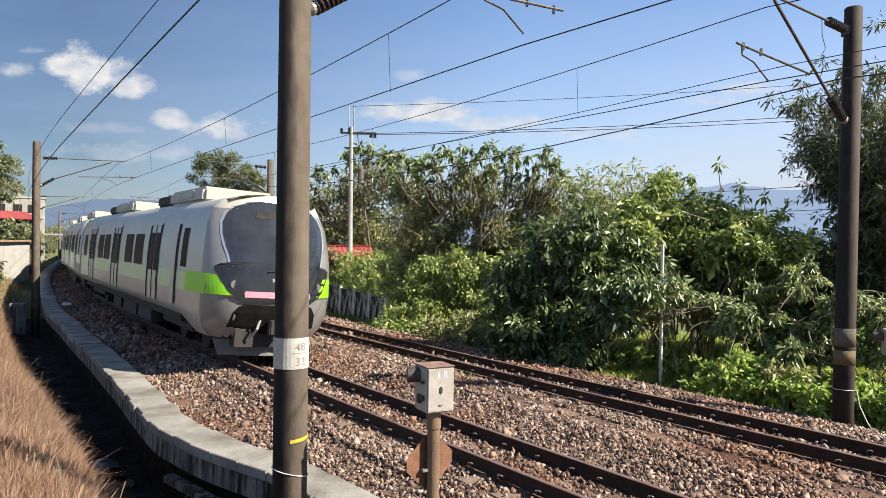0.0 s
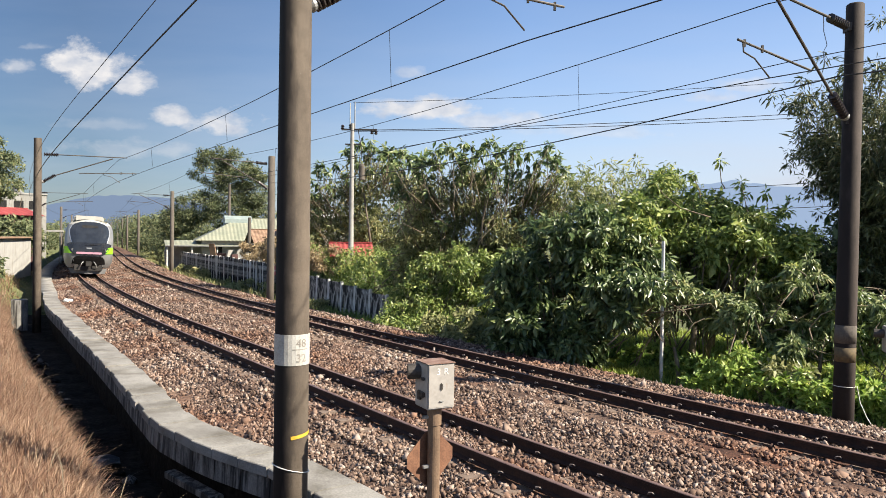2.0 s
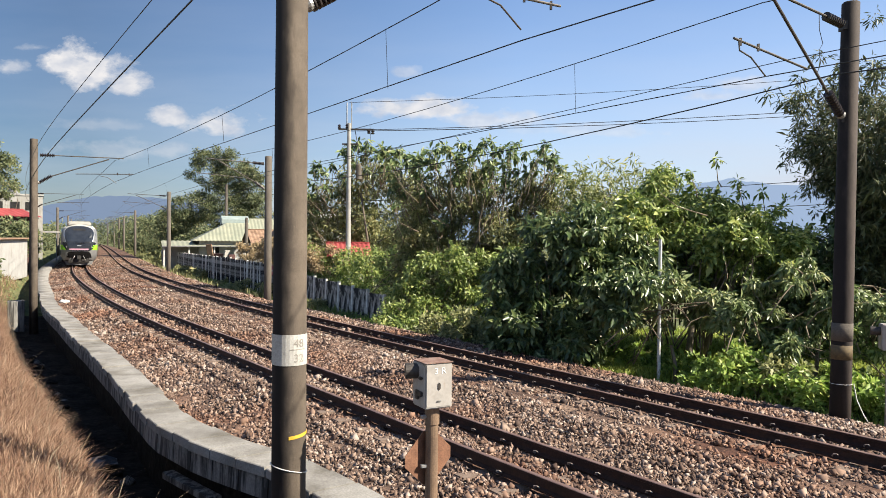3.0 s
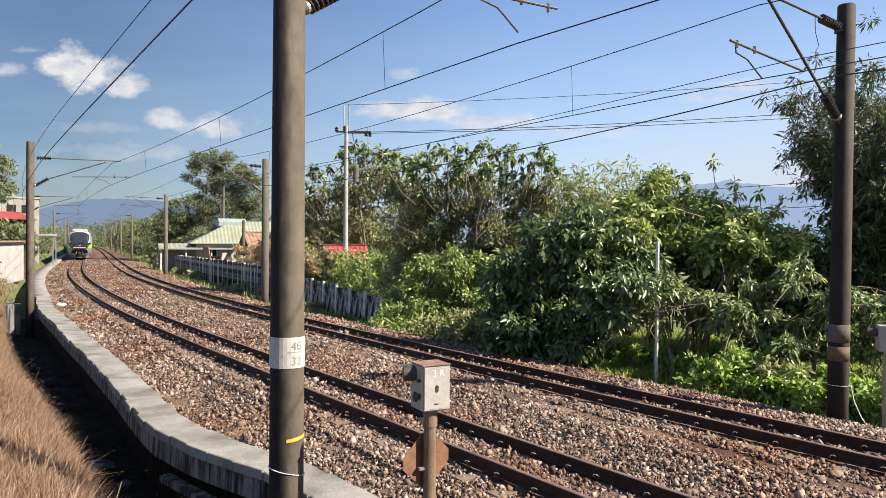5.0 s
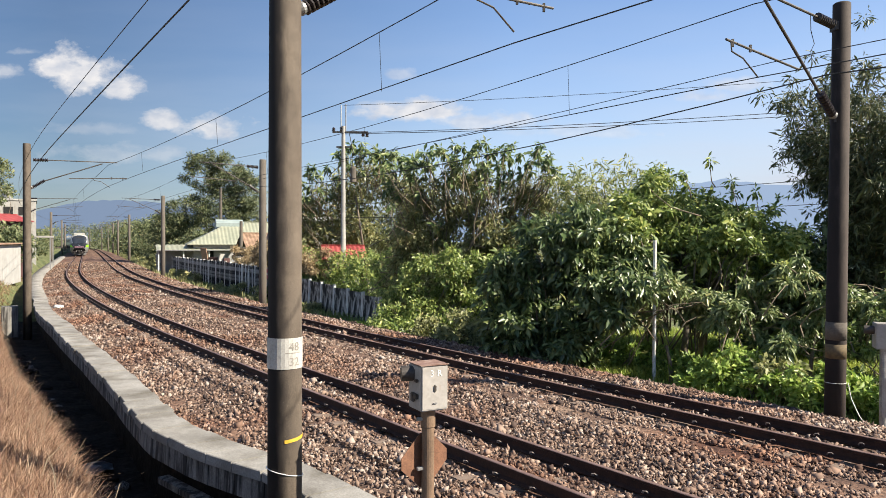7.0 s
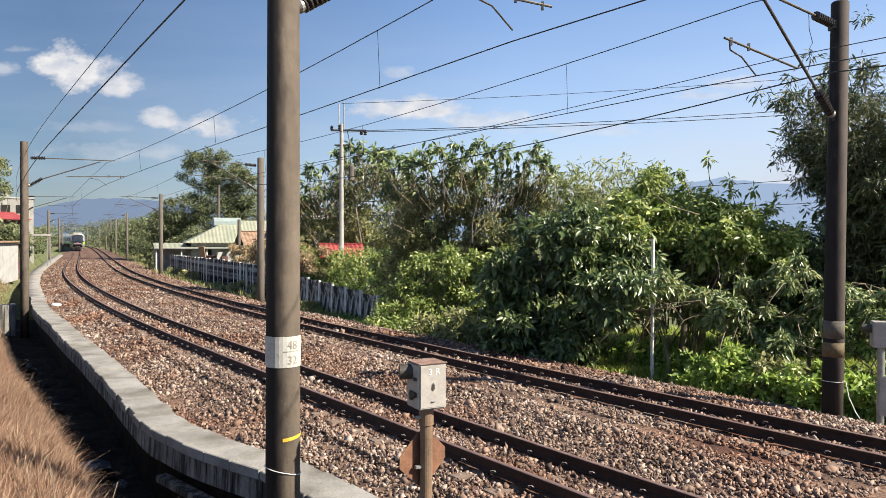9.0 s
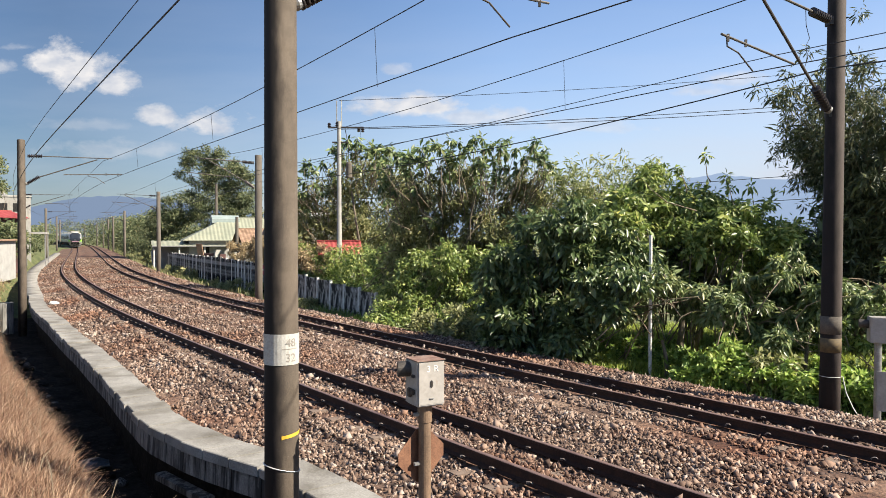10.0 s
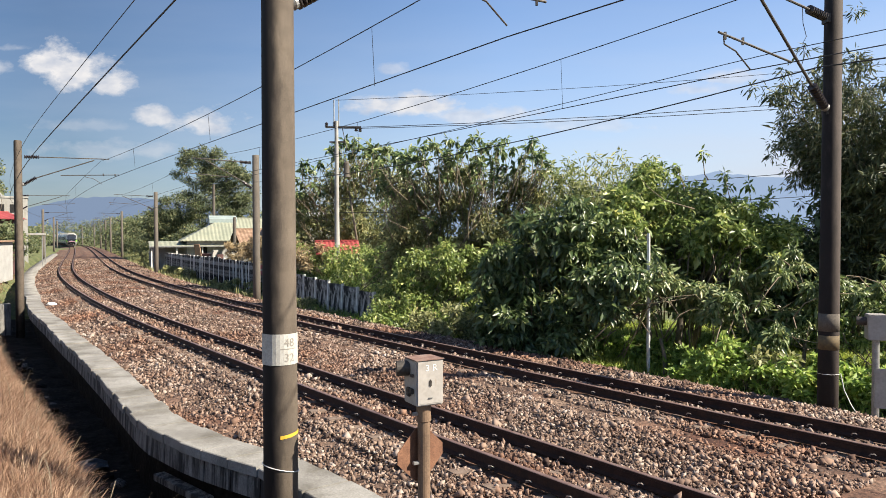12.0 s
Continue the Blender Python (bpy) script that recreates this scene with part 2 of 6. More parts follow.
M_rust = material("rusty_plate", [(0.3, (0.0996, 0.0456, 0.0266)), (0.7, (0.195, 0.0954, 0.0539))], rough=0.75, scale=6, fine=0.25, bump=0.2)
M_post = material("rusty_pipe", [(0.3, (0.108, 0.0706, 0.0456)), (0.7, (0.224, 0.149, 0.0954))], rough=0.65, scale=5, stretch=(1, 1, 0.4), fine=0.2)
M_paint = material("white_lettering", [(0.3, (0.598, 0.589, 0.564)), (0.7, (0.697, 0.689, 0.664))], rough=0.6, scale=30)
M_soil = material("ground_soil", [(0.25, (0.045, 0.06, 0.022)), (0.5, (0.09, 0.105, 0.04)), (0.75, (0.16, 0.14, 0.075))], rough=0.95, scale=0.5, fine=0.4, bump=0.8, bump_scale=6)
M_dry = material("dry_grass", [(0.2, (0.112, 0.0558, 0.0353)), (0.5, (0.26, 0.153, 0.0976)), (0.78, (0.465, 0.335, 0.232))], rough=0.8, scale=0.7, spread="island", sheer=0.2)
M_straw = material("dry_straw_leaf", [(0.2, (0.2, 0.14, 0.075)), (0.5, (0.36, 0.27, 0.15)), (0.78, (0.5, 0.41, 0.26))], rough=0.8, scale=0.7, spread="island", sheer=0.25)
M_thatch = material("dead_litter", [(0.3, (0.0581, 0.0373, 0.0249)), (0.7, (0.158, 0.0996, 0.0622))], rough=0.95, scale=3, fine=0.5, bump=1, bump_scale=14)
M_grass = greens("fresh_grass", (0.06, 0.11, 0.02), (0.12, 0.21, 0.03), (0.22, 0.33, 0.06))
# lighter and yellower than the verge grass: sunlight put into the colour
M_lawn = greens("sunlit_clearing_grass", (0.12, 0.17, 0.025), (0.26, 0.34, 0.06), (0.4, 0.47, 0.1))
# leaf darkened for trees that stand in others' shade
M_leafA = greens("shaded_broad_leaf", (0.03, 0.058, 0.02), (0.075, 0.118, 0.04), (0.16, 0.21, 0.08), 0.32, 0.34)
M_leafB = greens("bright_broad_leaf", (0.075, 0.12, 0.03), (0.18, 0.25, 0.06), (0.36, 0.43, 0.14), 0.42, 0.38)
M_weed = greens("bright_weed_leaf", (0.1, 0.17, 0.03), (0.22, 0.33, 0.06), (0.38, 0.5, 0.13), 0.4, 0.45)
M_leafC = greens("dull_narrow_leaf", (0.09, 0.105, 0.04), (0.23, 0.245, 0.095), (0.36, 0.37, 0.17), 0.42, 0.5)
M_leafP = greens("pale_glossy_leaf", (0.05, 0.08, 0.025), (0.13, 0.185, 0.065), (0.27, 0.32, 0.14), 0.32, 0.36)
M_leafR = greens("rosette_leaf", (0.04, 0.07, 0.022), (0.1, 0.15, 0.048), (0.21, 0.265, 0.105), 0.32, 0.36)
M_bamboo = greens("bamboo_leaf", (0.12, 0.15, 0.05), (0.22, 0.26, 0.09), (0.36, 0.39, 0.17), 0.45, 0.5)
# bamboo leaf again, with the little-lit clump's shade put into the colour
M_bambshade = greens("bamboo_leaf_shaded", (0.03, 0.045, 0.02), (0.06, 0.082, 0.034), (0.15, 0.165, 0.08), 0.25, 0.5)
M_far = greens("far_leaf", (0.06, 0.08, 0.035), (0.11, 0.14, 0.058), (0.19, 0.21, 0.1), 0.3, 0.6)
# far leaf darkened: the tall tree's backlit side is painted in
M_leafD = greens("far_backlit_leaf", (0.035, 0.055, 0.022), (0.075, 0.1, 0.04), (0.17, 0.19, 0.085), 0.3, 0.6)
M_bark = material("bark", [(0.3, (0.0747, 0.0581, 0.0415)), (0.7, (0.166, 0.137, 0.104))], rough=0.9, scale=5, stretch=(1, 1, 0.3), fine=0.3, bump=0.6, bump_scale=30)
M_twig = material("pale_twig", [(0.3, (0.12, 0.0929, 0.0627)), (0.7, (0.215, 0.174, 0.12))], rough=0.85, scale=6)
M_wall = material("mossy_wall", [(0.3, (0.249, 0.239, 0.217)), (0.7, (0.478, 0.466, 0.436))], rough=0.9, scale=2.5, fine=0.3, bump=0.4, bump_scale=22, dirt=((0.015, 0.015, 0.014), 2.4, (1.6, 1.6, 0.7), 0.42, 0.52))
M_wallpost = material("wall_post_concrete", [(0.3, (0.481, 0.47, 0.434)), (0.7, (0.697, 0.686, 0.638))], rough=0.9, scale=4, fine=0.2, dirt=((0.05, 0.05, 0.045), 3, (2, 2, 0.4), 0.56, 0.7))
M_limewash = material("stained_limewash", [(0.3, (0.312, 0.306, 0.287)), (0.7, (0.412, 0.406, 0.387))], rough=0.9, scale=1.2, fine=0.1, dirt=((0.25, 0.23, 0.2), 1.2, (1.5, 1.5, 0.3), 0.55, 0.75))
M_plaster = material("white_plaster", [(0.3, (0.245, 0.238, 0.221)), (0.7, (0.34, 0.334, 0.313))], rough=0.9, scale=1.2, fine=0.1, dirt=((0.2, 0.185, 0.155), 1.2, (1.5, 1.5, 0.3), 0.5, 0.72))
M_grey = material("grey_render", [(0.3, (0.249, 0.241, 0.224)), (0.7, (0.373, 0.365, 0.34))], rough=0.9, scale=1.5, fine=0.15)
M_roofgreen = material("pale_green_sheet", [(0.3, (0.193, 0.21, 0.158)), (0.7, (0.292, 0.297, 0.221))], rough=0.6, scale=0.8, fine=0.1, dirt=((0.36, 0.3, 0.2), 1.0, (1, 1, 1), 0.58, 0.75))
M_roofrust = material("rusty_sheet", [(0.3, (0.166, 0.0996, 0.0622)), (0.7, (0.349, 0.232, 0.158))], rough=0.8, scale=1.5, fine=0.2)
M_roofred = material("red_sheet", [(0.3, (0.216, 0.0373, 0.0373)), (0.7, (0.349, 0.0706, 0.0664))], rough=0.6, scale=1.0, fine=0.1)
M_teal = material("grey_teal_sheet", [(0.3, (0.2, 0.25, 0.24)), (0.7, (0.3, 0.35, 0.33))], rough=0.6, scale=2, fine=0.1)
M_maroon = material("dark_maroon_boards", [(0.3, (0.05, 0.025, 0.024)), (0.7, (0.1, 0.05, 0.046))], rough=0.8, scale=2, stretch=(3, 3, 0.4), fine=0.2)
M_pink = material("faded_red_wall", [(0.3, (0.3, 0.09, 0.1)), (0.7, (0.45, 0.17, 0.17))], rough=0.85, scale=2)
M_dark = material("dark_opening", [(0.3, (0.015, 0.015, 0.016)), (0.7, (0.035, 0.034, 0.033))], rough=0.7, scale=3, spec=0.08)
# black hills that glow: the haze of distance is put into their colour
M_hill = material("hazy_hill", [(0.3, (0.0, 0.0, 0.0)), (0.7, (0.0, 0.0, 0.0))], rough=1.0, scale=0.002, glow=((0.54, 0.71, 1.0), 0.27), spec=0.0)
M_nearhill = material("haze_blue_hill", [(0.3, (0.0, 0.0, 0.0)), (0.7, (0.0, 0.0, 0.0))], rough=1.0, scale=0.002, glow=((0.52, 0.69, 1.0), 0.185), spec=0.0)
# the train
M_body = material("train_white", [(0.3, (0.405, 0.396, 0.356)), (0.7, (0.475, 0.466, 0.422))], rough=0.32, metal=0.15, scale=0.6, fine=0.03, bump_scale=8, spec=0.5)
M_rim = material("train_silver", [(0.3, (0.375, 0.39, 0.413)), (0.7, (0.45, 0.465, 0.488))], rough=0.28, metal=0.55, scale=2)
M_glass = material("train_glass", [(0.3, (0.018, 0.021, 0.027)), (0.7, (0.03, 0.035, 0.043))], rough=0.05, scale=2, spec=0.7)
M_mask = material("train_black_mask", [(0.3, (0.012, 0.013, 0.016)), (0.7, (0.022, 0.024, 0.028))], rough=0.16, scale=2, spec=0.6)
M_cowl = material("train_silver_grey", [(0.3, (0.19, 0.192, 0.19)), (0.7, (0.25, 0.252, 0.25))], rough=0.3, metal=0.25, scale=0.8, fine=0.04, bump_scale=8, spec=0.5)
# flat black that stands for the unlit inside of the coupler opening
M_void = material("recess_shade_black", [(0.3, (0.006, 0.006, 0.006)), (0.7, (0.014, 0.013, 0.013))], rough=0.95, scale=4, spec=0.05)
M_lime = material("lime_band", [(0.3, (0.2, 0.5, 0.015)), (0.7, (0.26, 0.6, 0.025))], rough=0.35, scale=1)
M_palelime = material("pale_lime_band", [(0.3, (0.47, 0.56, 0.3)), (0.7, (0.55, 0.63, 0.4))], rough=0.35, scale=1)
M_lightbar = material("pink_light_bar", [(0.3, (0.34, 0.17, 0.22)), (0.7, (0.4, 0.22, 0.27))], rough=0.3, scale=2, glow=((1.0, 0.55, 0.68), 0.06))
M_under = material("underframe", [(0.3, (0.0154, 0.0147, 0.014)), (0.7, (0.0385, 0.035, 0.0322))], rough=0.8, scale=3, fine=0.3)
M_skirt = material("grey_skirt", [(0.3, (0.088, 0.088, 0.088)), (0.7, (0.132, 0.132, 0.129))], rough=0.6, scale=3)
M_acunit = material("roof_unit_cream", [(0.3, (0.302, 0.295, 0.27)), (0.7, (0.374, 0.367, 0.335))], rough=0.5, scale=2, fine=0.05)
M_roofgrey = material("train_roof_grey", [(0.3, (0.3, 0.3, 0.3)), (0.7, (0.42, 0.42, 0.41))], rough=0.6, scale=2)
# mud taken down to near black: the drain's shade is in its colour
M_shademud = material("shaded_ditch_mud", [(0.3, (0.008, 0.007, 0.006)), (0.7, (0.028, 0.025, 0.02))], rough=0.95, scale=2.5, fine=0.5, bump=0.8, bump_scale=12, spec=0.1)
M_tarp = material("dirty_plastic", [(0.3, (0.0378, 0.0441, 0.0473)), (0.7, (0.0945, 0.107, 0.113))], rough=0.4, scale=6, fine=0.3)
M_sideglass = material("train_side_glass", [(0.3, (0.006, 0.005, 0.005)), (0.7, (0.035, 0.01, 0.011))], rough=0.4, scale=1.3, spec=0.02)


def shade_sided(mat, towards, start, end, tint):
    """Darkens, with a ragged edge, the side of a shaft that looks the given way: stain and shade in one."""
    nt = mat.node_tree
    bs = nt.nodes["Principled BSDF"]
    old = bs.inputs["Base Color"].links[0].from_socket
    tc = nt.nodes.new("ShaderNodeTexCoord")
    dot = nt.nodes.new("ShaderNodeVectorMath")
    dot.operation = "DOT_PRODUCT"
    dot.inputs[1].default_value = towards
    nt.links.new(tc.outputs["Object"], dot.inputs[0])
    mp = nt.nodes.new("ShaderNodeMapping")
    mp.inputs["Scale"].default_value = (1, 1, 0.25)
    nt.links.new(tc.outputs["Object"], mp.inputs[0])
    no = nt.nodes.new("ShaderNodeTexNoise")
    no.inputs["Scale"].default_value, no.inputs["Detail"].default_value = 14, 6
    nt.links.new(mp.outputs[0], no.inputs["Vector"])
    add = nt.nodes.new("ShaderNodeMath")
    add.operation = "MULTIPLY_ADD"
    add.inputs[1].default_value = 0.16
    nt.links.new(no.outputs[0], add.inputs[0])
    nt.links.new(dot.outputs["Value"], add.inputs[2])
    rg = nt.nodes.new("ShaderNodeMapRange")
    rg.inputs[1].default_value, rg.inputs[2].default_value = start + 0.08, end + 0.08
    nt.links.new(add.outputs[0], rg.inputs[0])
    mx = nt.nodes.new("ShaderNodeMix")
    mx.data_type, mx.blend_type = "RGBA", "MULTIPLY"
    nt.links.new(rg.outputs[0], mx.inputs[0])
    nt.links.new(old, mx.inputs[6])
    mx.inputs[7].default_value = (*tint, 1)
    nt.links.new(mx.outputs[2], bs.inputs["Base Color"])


# stain on the side turned from the sun, with its shade painted in
shade_sided(M_pole, (-0.97, -0.22, 0), -0.035, 0.075, (0.1, 0.09, 0.1))
# right pole: shade of the side turned from the sun, put into colour
shade_sided(M_poledark, (-0.87, -0.5, 0), 0.02, 0.12, (0.25, 0.24, 0.25))


# ---- building helpers ----
def part(name, bm, mat, parent=None, label="", smooth=False, m=None):
    """Links a bmesh as one mesh object under a thing or a part."""
    me = bpy.data.meshes.new(name)
    if smooth:
        for f in bm.faces:
            f.smooth = True
    bm.to_mesh(me)
    bm.free()
    if mat:
        me.materials.append(mat)
    ob = new(name, me)
    if parent:
        ob.parent = parent
    if m is not None:
        ob.matrix_basis = m
    if label:
        ob["label"] = label
    return ob


def raw(name, verts, faces, mat, parent=None, smooth=False, label=""):
    me = bpy.data.meshes.new(name)
    me.from_pydata(verts, [], faces)
    me.materials.append(mat)
    if smooth:
        me.polygons.foreach_set("use_smooth", [True] * len(me.polygons))
    ob = new(name, me)
    if parent:
        ob.parent = parent
    if label:
        ob["label"] = label
    return ob


def thing(name, label, category, m=None, group="", kind=""):
    ob = new(name)
    if m is not None:
        ob.matrix_basis = m
    return tagged(ob, label, category, group, kind)


def box(bm, x0, x1, y0, y1, z0, z1, bevel=0.0):
    r = bmesh.ops.create_cube(bm, size=1, matrix=Matrix.Translation(((x0 + x1) / 2, (y0 + y1) / 2, (z0 + z1) / 2)) @ Matrix.Diagonal((x1 - x0, y1 - y0, z1 - z0, 1)))
    if bevel:
        es = {e for v in r["verts"] for e in v.link_edges}
        bmesh.ops.bevel(bm, geom=list(es), offset=bevel, segments=2, affect="EDGES")
    return bm


def boxed(x0, x1, y0, y1, z0, z1, bevel=0.0):
    return box(bmesh.new(), x0, x1, y0, y1, z0, z1, bevel)


def tube_into(bm, pts, radii, sides=8, cap=True):
    """A round bar along points."""
    pts = [Vector(p) for p in pts]
    if not hasattr(radii, "__len__"):
        radii = [radii] * len(pts)
    rings = []
    for i, p in enumerate(pts):
        d = (pts[min(i + 1, len(pts) - 1)] - pts[max(i - 1, 0)]).normalized()
        a = d.cross(Vector((0, 0, 1)))
        if a.length < 0.05:
            a = d.cross(Vector((1, 0, 0)))
        a.normalize()
        b = d.cross(a)
        rings.append([bm.verts.new(p + (a * math.cos(k * 2 * math.pi / sides) + b * math.sin(k * 2 * math.pi / sides)) * radii[i]) for k in range(sides)])
    for r0, r1 in zip(rings[:-1], rings[1:]):
        for k in range(sides):
            bm.faces.new((r0[k], r0[(k + 1) % sides], r1[(k + 1) % sides], r1[k]))
    if cap:
        bm.faces.new(rings[0])
        bm.faces.new(list(reversed(rings[-1])))
    bmesh.ops.recalc_face_normals(bm, faces=bm.faces[:])
    return bm


def tube(pts, radii, sides=8):
    return tube_into(bmesh.new(), pts, radii, sides)


def lathe(profile, sides=20):
    """Turned shape from (radius, height) pairs."""
    bm = bmesh.new()
    rings = [[bm.verts.new((r * math.cos(2 * math.pi * k / sides), r * math.sin(2 * math.pi * k / sides), z)) for k in range(sides)] for r, z in profile]
    for a, b in zip(rings[:-1], rings[1:]):
        for k in range(sides):
            bm.faces.new((a[k], a[(k + 1) % sides], b[(k + 1) % sides], b[k]))
    bm.faces.new(list(reversed(rings[0])))
    bm.faces.new(rings[-1])
    return bm


# ---- the line of the near track: distance along it, and its heading ----
AXIS_S = np.array([-60, -40, -15, -5, 0, 10, 16, 26, 42, 56, 70, 100, 200, 230, 300, 450], float)
AXIS_H = np.radians([48, 44, 39.5, 37.8, 37, 36, 35.4, 33, 30.5, 28.5, 27, 26.6, 27.3, 28.5, 35, 44])
LINE_S = np.arange(-60, 470, 0.25)
LINE_H = np.interp(LINE_S, AXIS_S, AXIS_H)
LINE_X = np.cumsum(-np.sin(LINE_H) * 0.25)
LINE_Y = np.cumsum(np.cos(LINE_H) * 0.25)
LINE_X += 1.95 - LINE_X[240]
LINE_Y += 7.57 - LINE_Y[240]


def along(s, u=0.0, z=0.0):
    """The place s metres along the near track and u metres to its right."""
    x, y, h = np.interp(s, LINE_S, LINE_X), np.interp(s, LINE_S, LINE_Y), np.interp(s, LINE_S, LINE_H)
    return Vector((x + u * math.cos(h), y + u * math.sin(h), z))


def heading(s):
    return float(np.interp(s, LINE_S, LINE_H))


def cant(s):
    """How far the outer rail stands above the inner one."""
    return float(np.interp(s, [-60, 40, 75], [0.07, 0.07, 0.0]))


def offsets(xy):
    """Distance along the line and to its right for many points."""
    step = slice(None, None, 4)
    lx, ly, lh, ls = LINE_X[step], LINE_Y[step], LINE_H[step], LINE_S[step]
    out = np.zeros((len(xy), 2))
    for i in range(0, len(xy), 4000):
        p = xy[i:i + 4000]
        d = (p[:, :1] - lx) ** 2 + (p[:, 1:] - ly) ** 2
        k = d.argmin(1)
        out[i:i + 4000, 0] = ls[k]
        out[i:i + 4000, 1] = (p[:, 0] - lx[k]) * np.cos(lh[k]) + (p[:, 1] - ly[k]) * np.sin(lh[k])
    return out


TRACK_GAP = 4.0


def kerb_front(s):
    return float(np.interp(s, [-12, 0, 2.2, 3.5, 4.2, 5, 6.5, 8.2, 10.5, 15, 22, 28, 34, 60, 120], [-2.3, -2.45, -2.5, -2.56, -2.78, -3.0, -3.2, -3.12, -2.98, -2.82, -2.74, -2.84, -2.72, -2.9, -3.0]))


def land_height(su):
    """Height of the land beside the line."""
    u = su[:, 1]
    z = np.interp(u, [-60, -12, -7, -5.5, -4.95, -4.5, -4.2, -3.8, -3.4, -2.4, 7.2, 8.4, 9.4, 12, 20], [0.4, 0.35, 0.25, 0.08, -0.1, -0.4, -0.9, -1.45, -1.65, -1.6, -0.9, -0.72, -0.62, -0.6, -0.7])
    return z


def build_ground():
    xs = np.concatenate([[-4200, -2000, -900, -400, -200], np.arange(-120, 60.1, 1.2), [90, 200, 400, 900, 2000, 4200]])
    ys = np.concatenate([[-2000, -900, -300, -100], np.arange(-40, 140.1, 1.2), [160, 200, 260, 340, 450, 700, 1200, 2200, 4300]])
    gx, gy = np.meshgrid(xs, ys)
    p = np.stack([gx.ravel(), gy.ravel()], 1)
    su = offsets(p)
    z = land_height(su)
    far = (np.abs(p[:, 0]) > 130) | (p[:, 1] > 150) | (p[:, 1] < -45)
    z = np.where(far & (np.abs(su[:, 1]) > 12), -0.7, z)
    rng = np.random.default_rng(3)
    z = z + np.where(np.abs(su[:, 1]) > 4.0, rng.normal(0, 0.035, len(z)), 0)
    z = np.where((su[:, 1] > -6.4) & (su[:, 1] < -2.0) & (su[:, 0] < 38), z - 0.7, z)
    n = len(xs)
    faces = [(j * n + i, j * n + i + 1, (j + 1) * n + i + 1, (j + 1) * n + i) for j in range(len(ys) - 1) for i in range(n - 1)]
    ob = raw("ground", np.column_stack([p, z]).tolist(), faces, M_soil, smooth=True)
    tagged(ob, "weedy earth beside the railway running out to the plain", "ground", kind="structure")


def bed_height(u, s):
    tilt = cant(s)
    z = np.interp(u, [-4, -2.2, -1.25, -0.6, 0.6, 1.3, 2.0, 2.8, 3.4, 4.6, 5.3, 6.2, 7.4, 8.6], [-0.34, -0.29, -0.19, -0.18, -0.18, -0.18, -0.1, -0.18, -0.18, -0.18, -0.19, -0.25, -0.55, -0.95])
    return z + (0.05 if -1.3 < u < 0 or 2.8 < u < 4 else 0.0) * tilt / 0.07


def strip(name, s_list, u_list, zf, mat, jitter=0.0, seed=1):
    rng = np.random.default_rng(seed)
    verts, n = [], len(u_list)
    for s in s_list:
        for u in u_list:
            q = along(s, u if not callable(u) else u(s))
            uu = u if not callable(u) else u(s)
            verts.append((q.x, q.y, zf(uu, s) + rng.normal(0, jitter)))
    faces = [(j * n + i, j * n + i + 1, (j + 1) * n + i + 1, (j + 1) * n + i) for j in range(len(s_list) - 1) for i in range(n - 1)]
    return raw(name, verts, faces, mat, smooth=True)


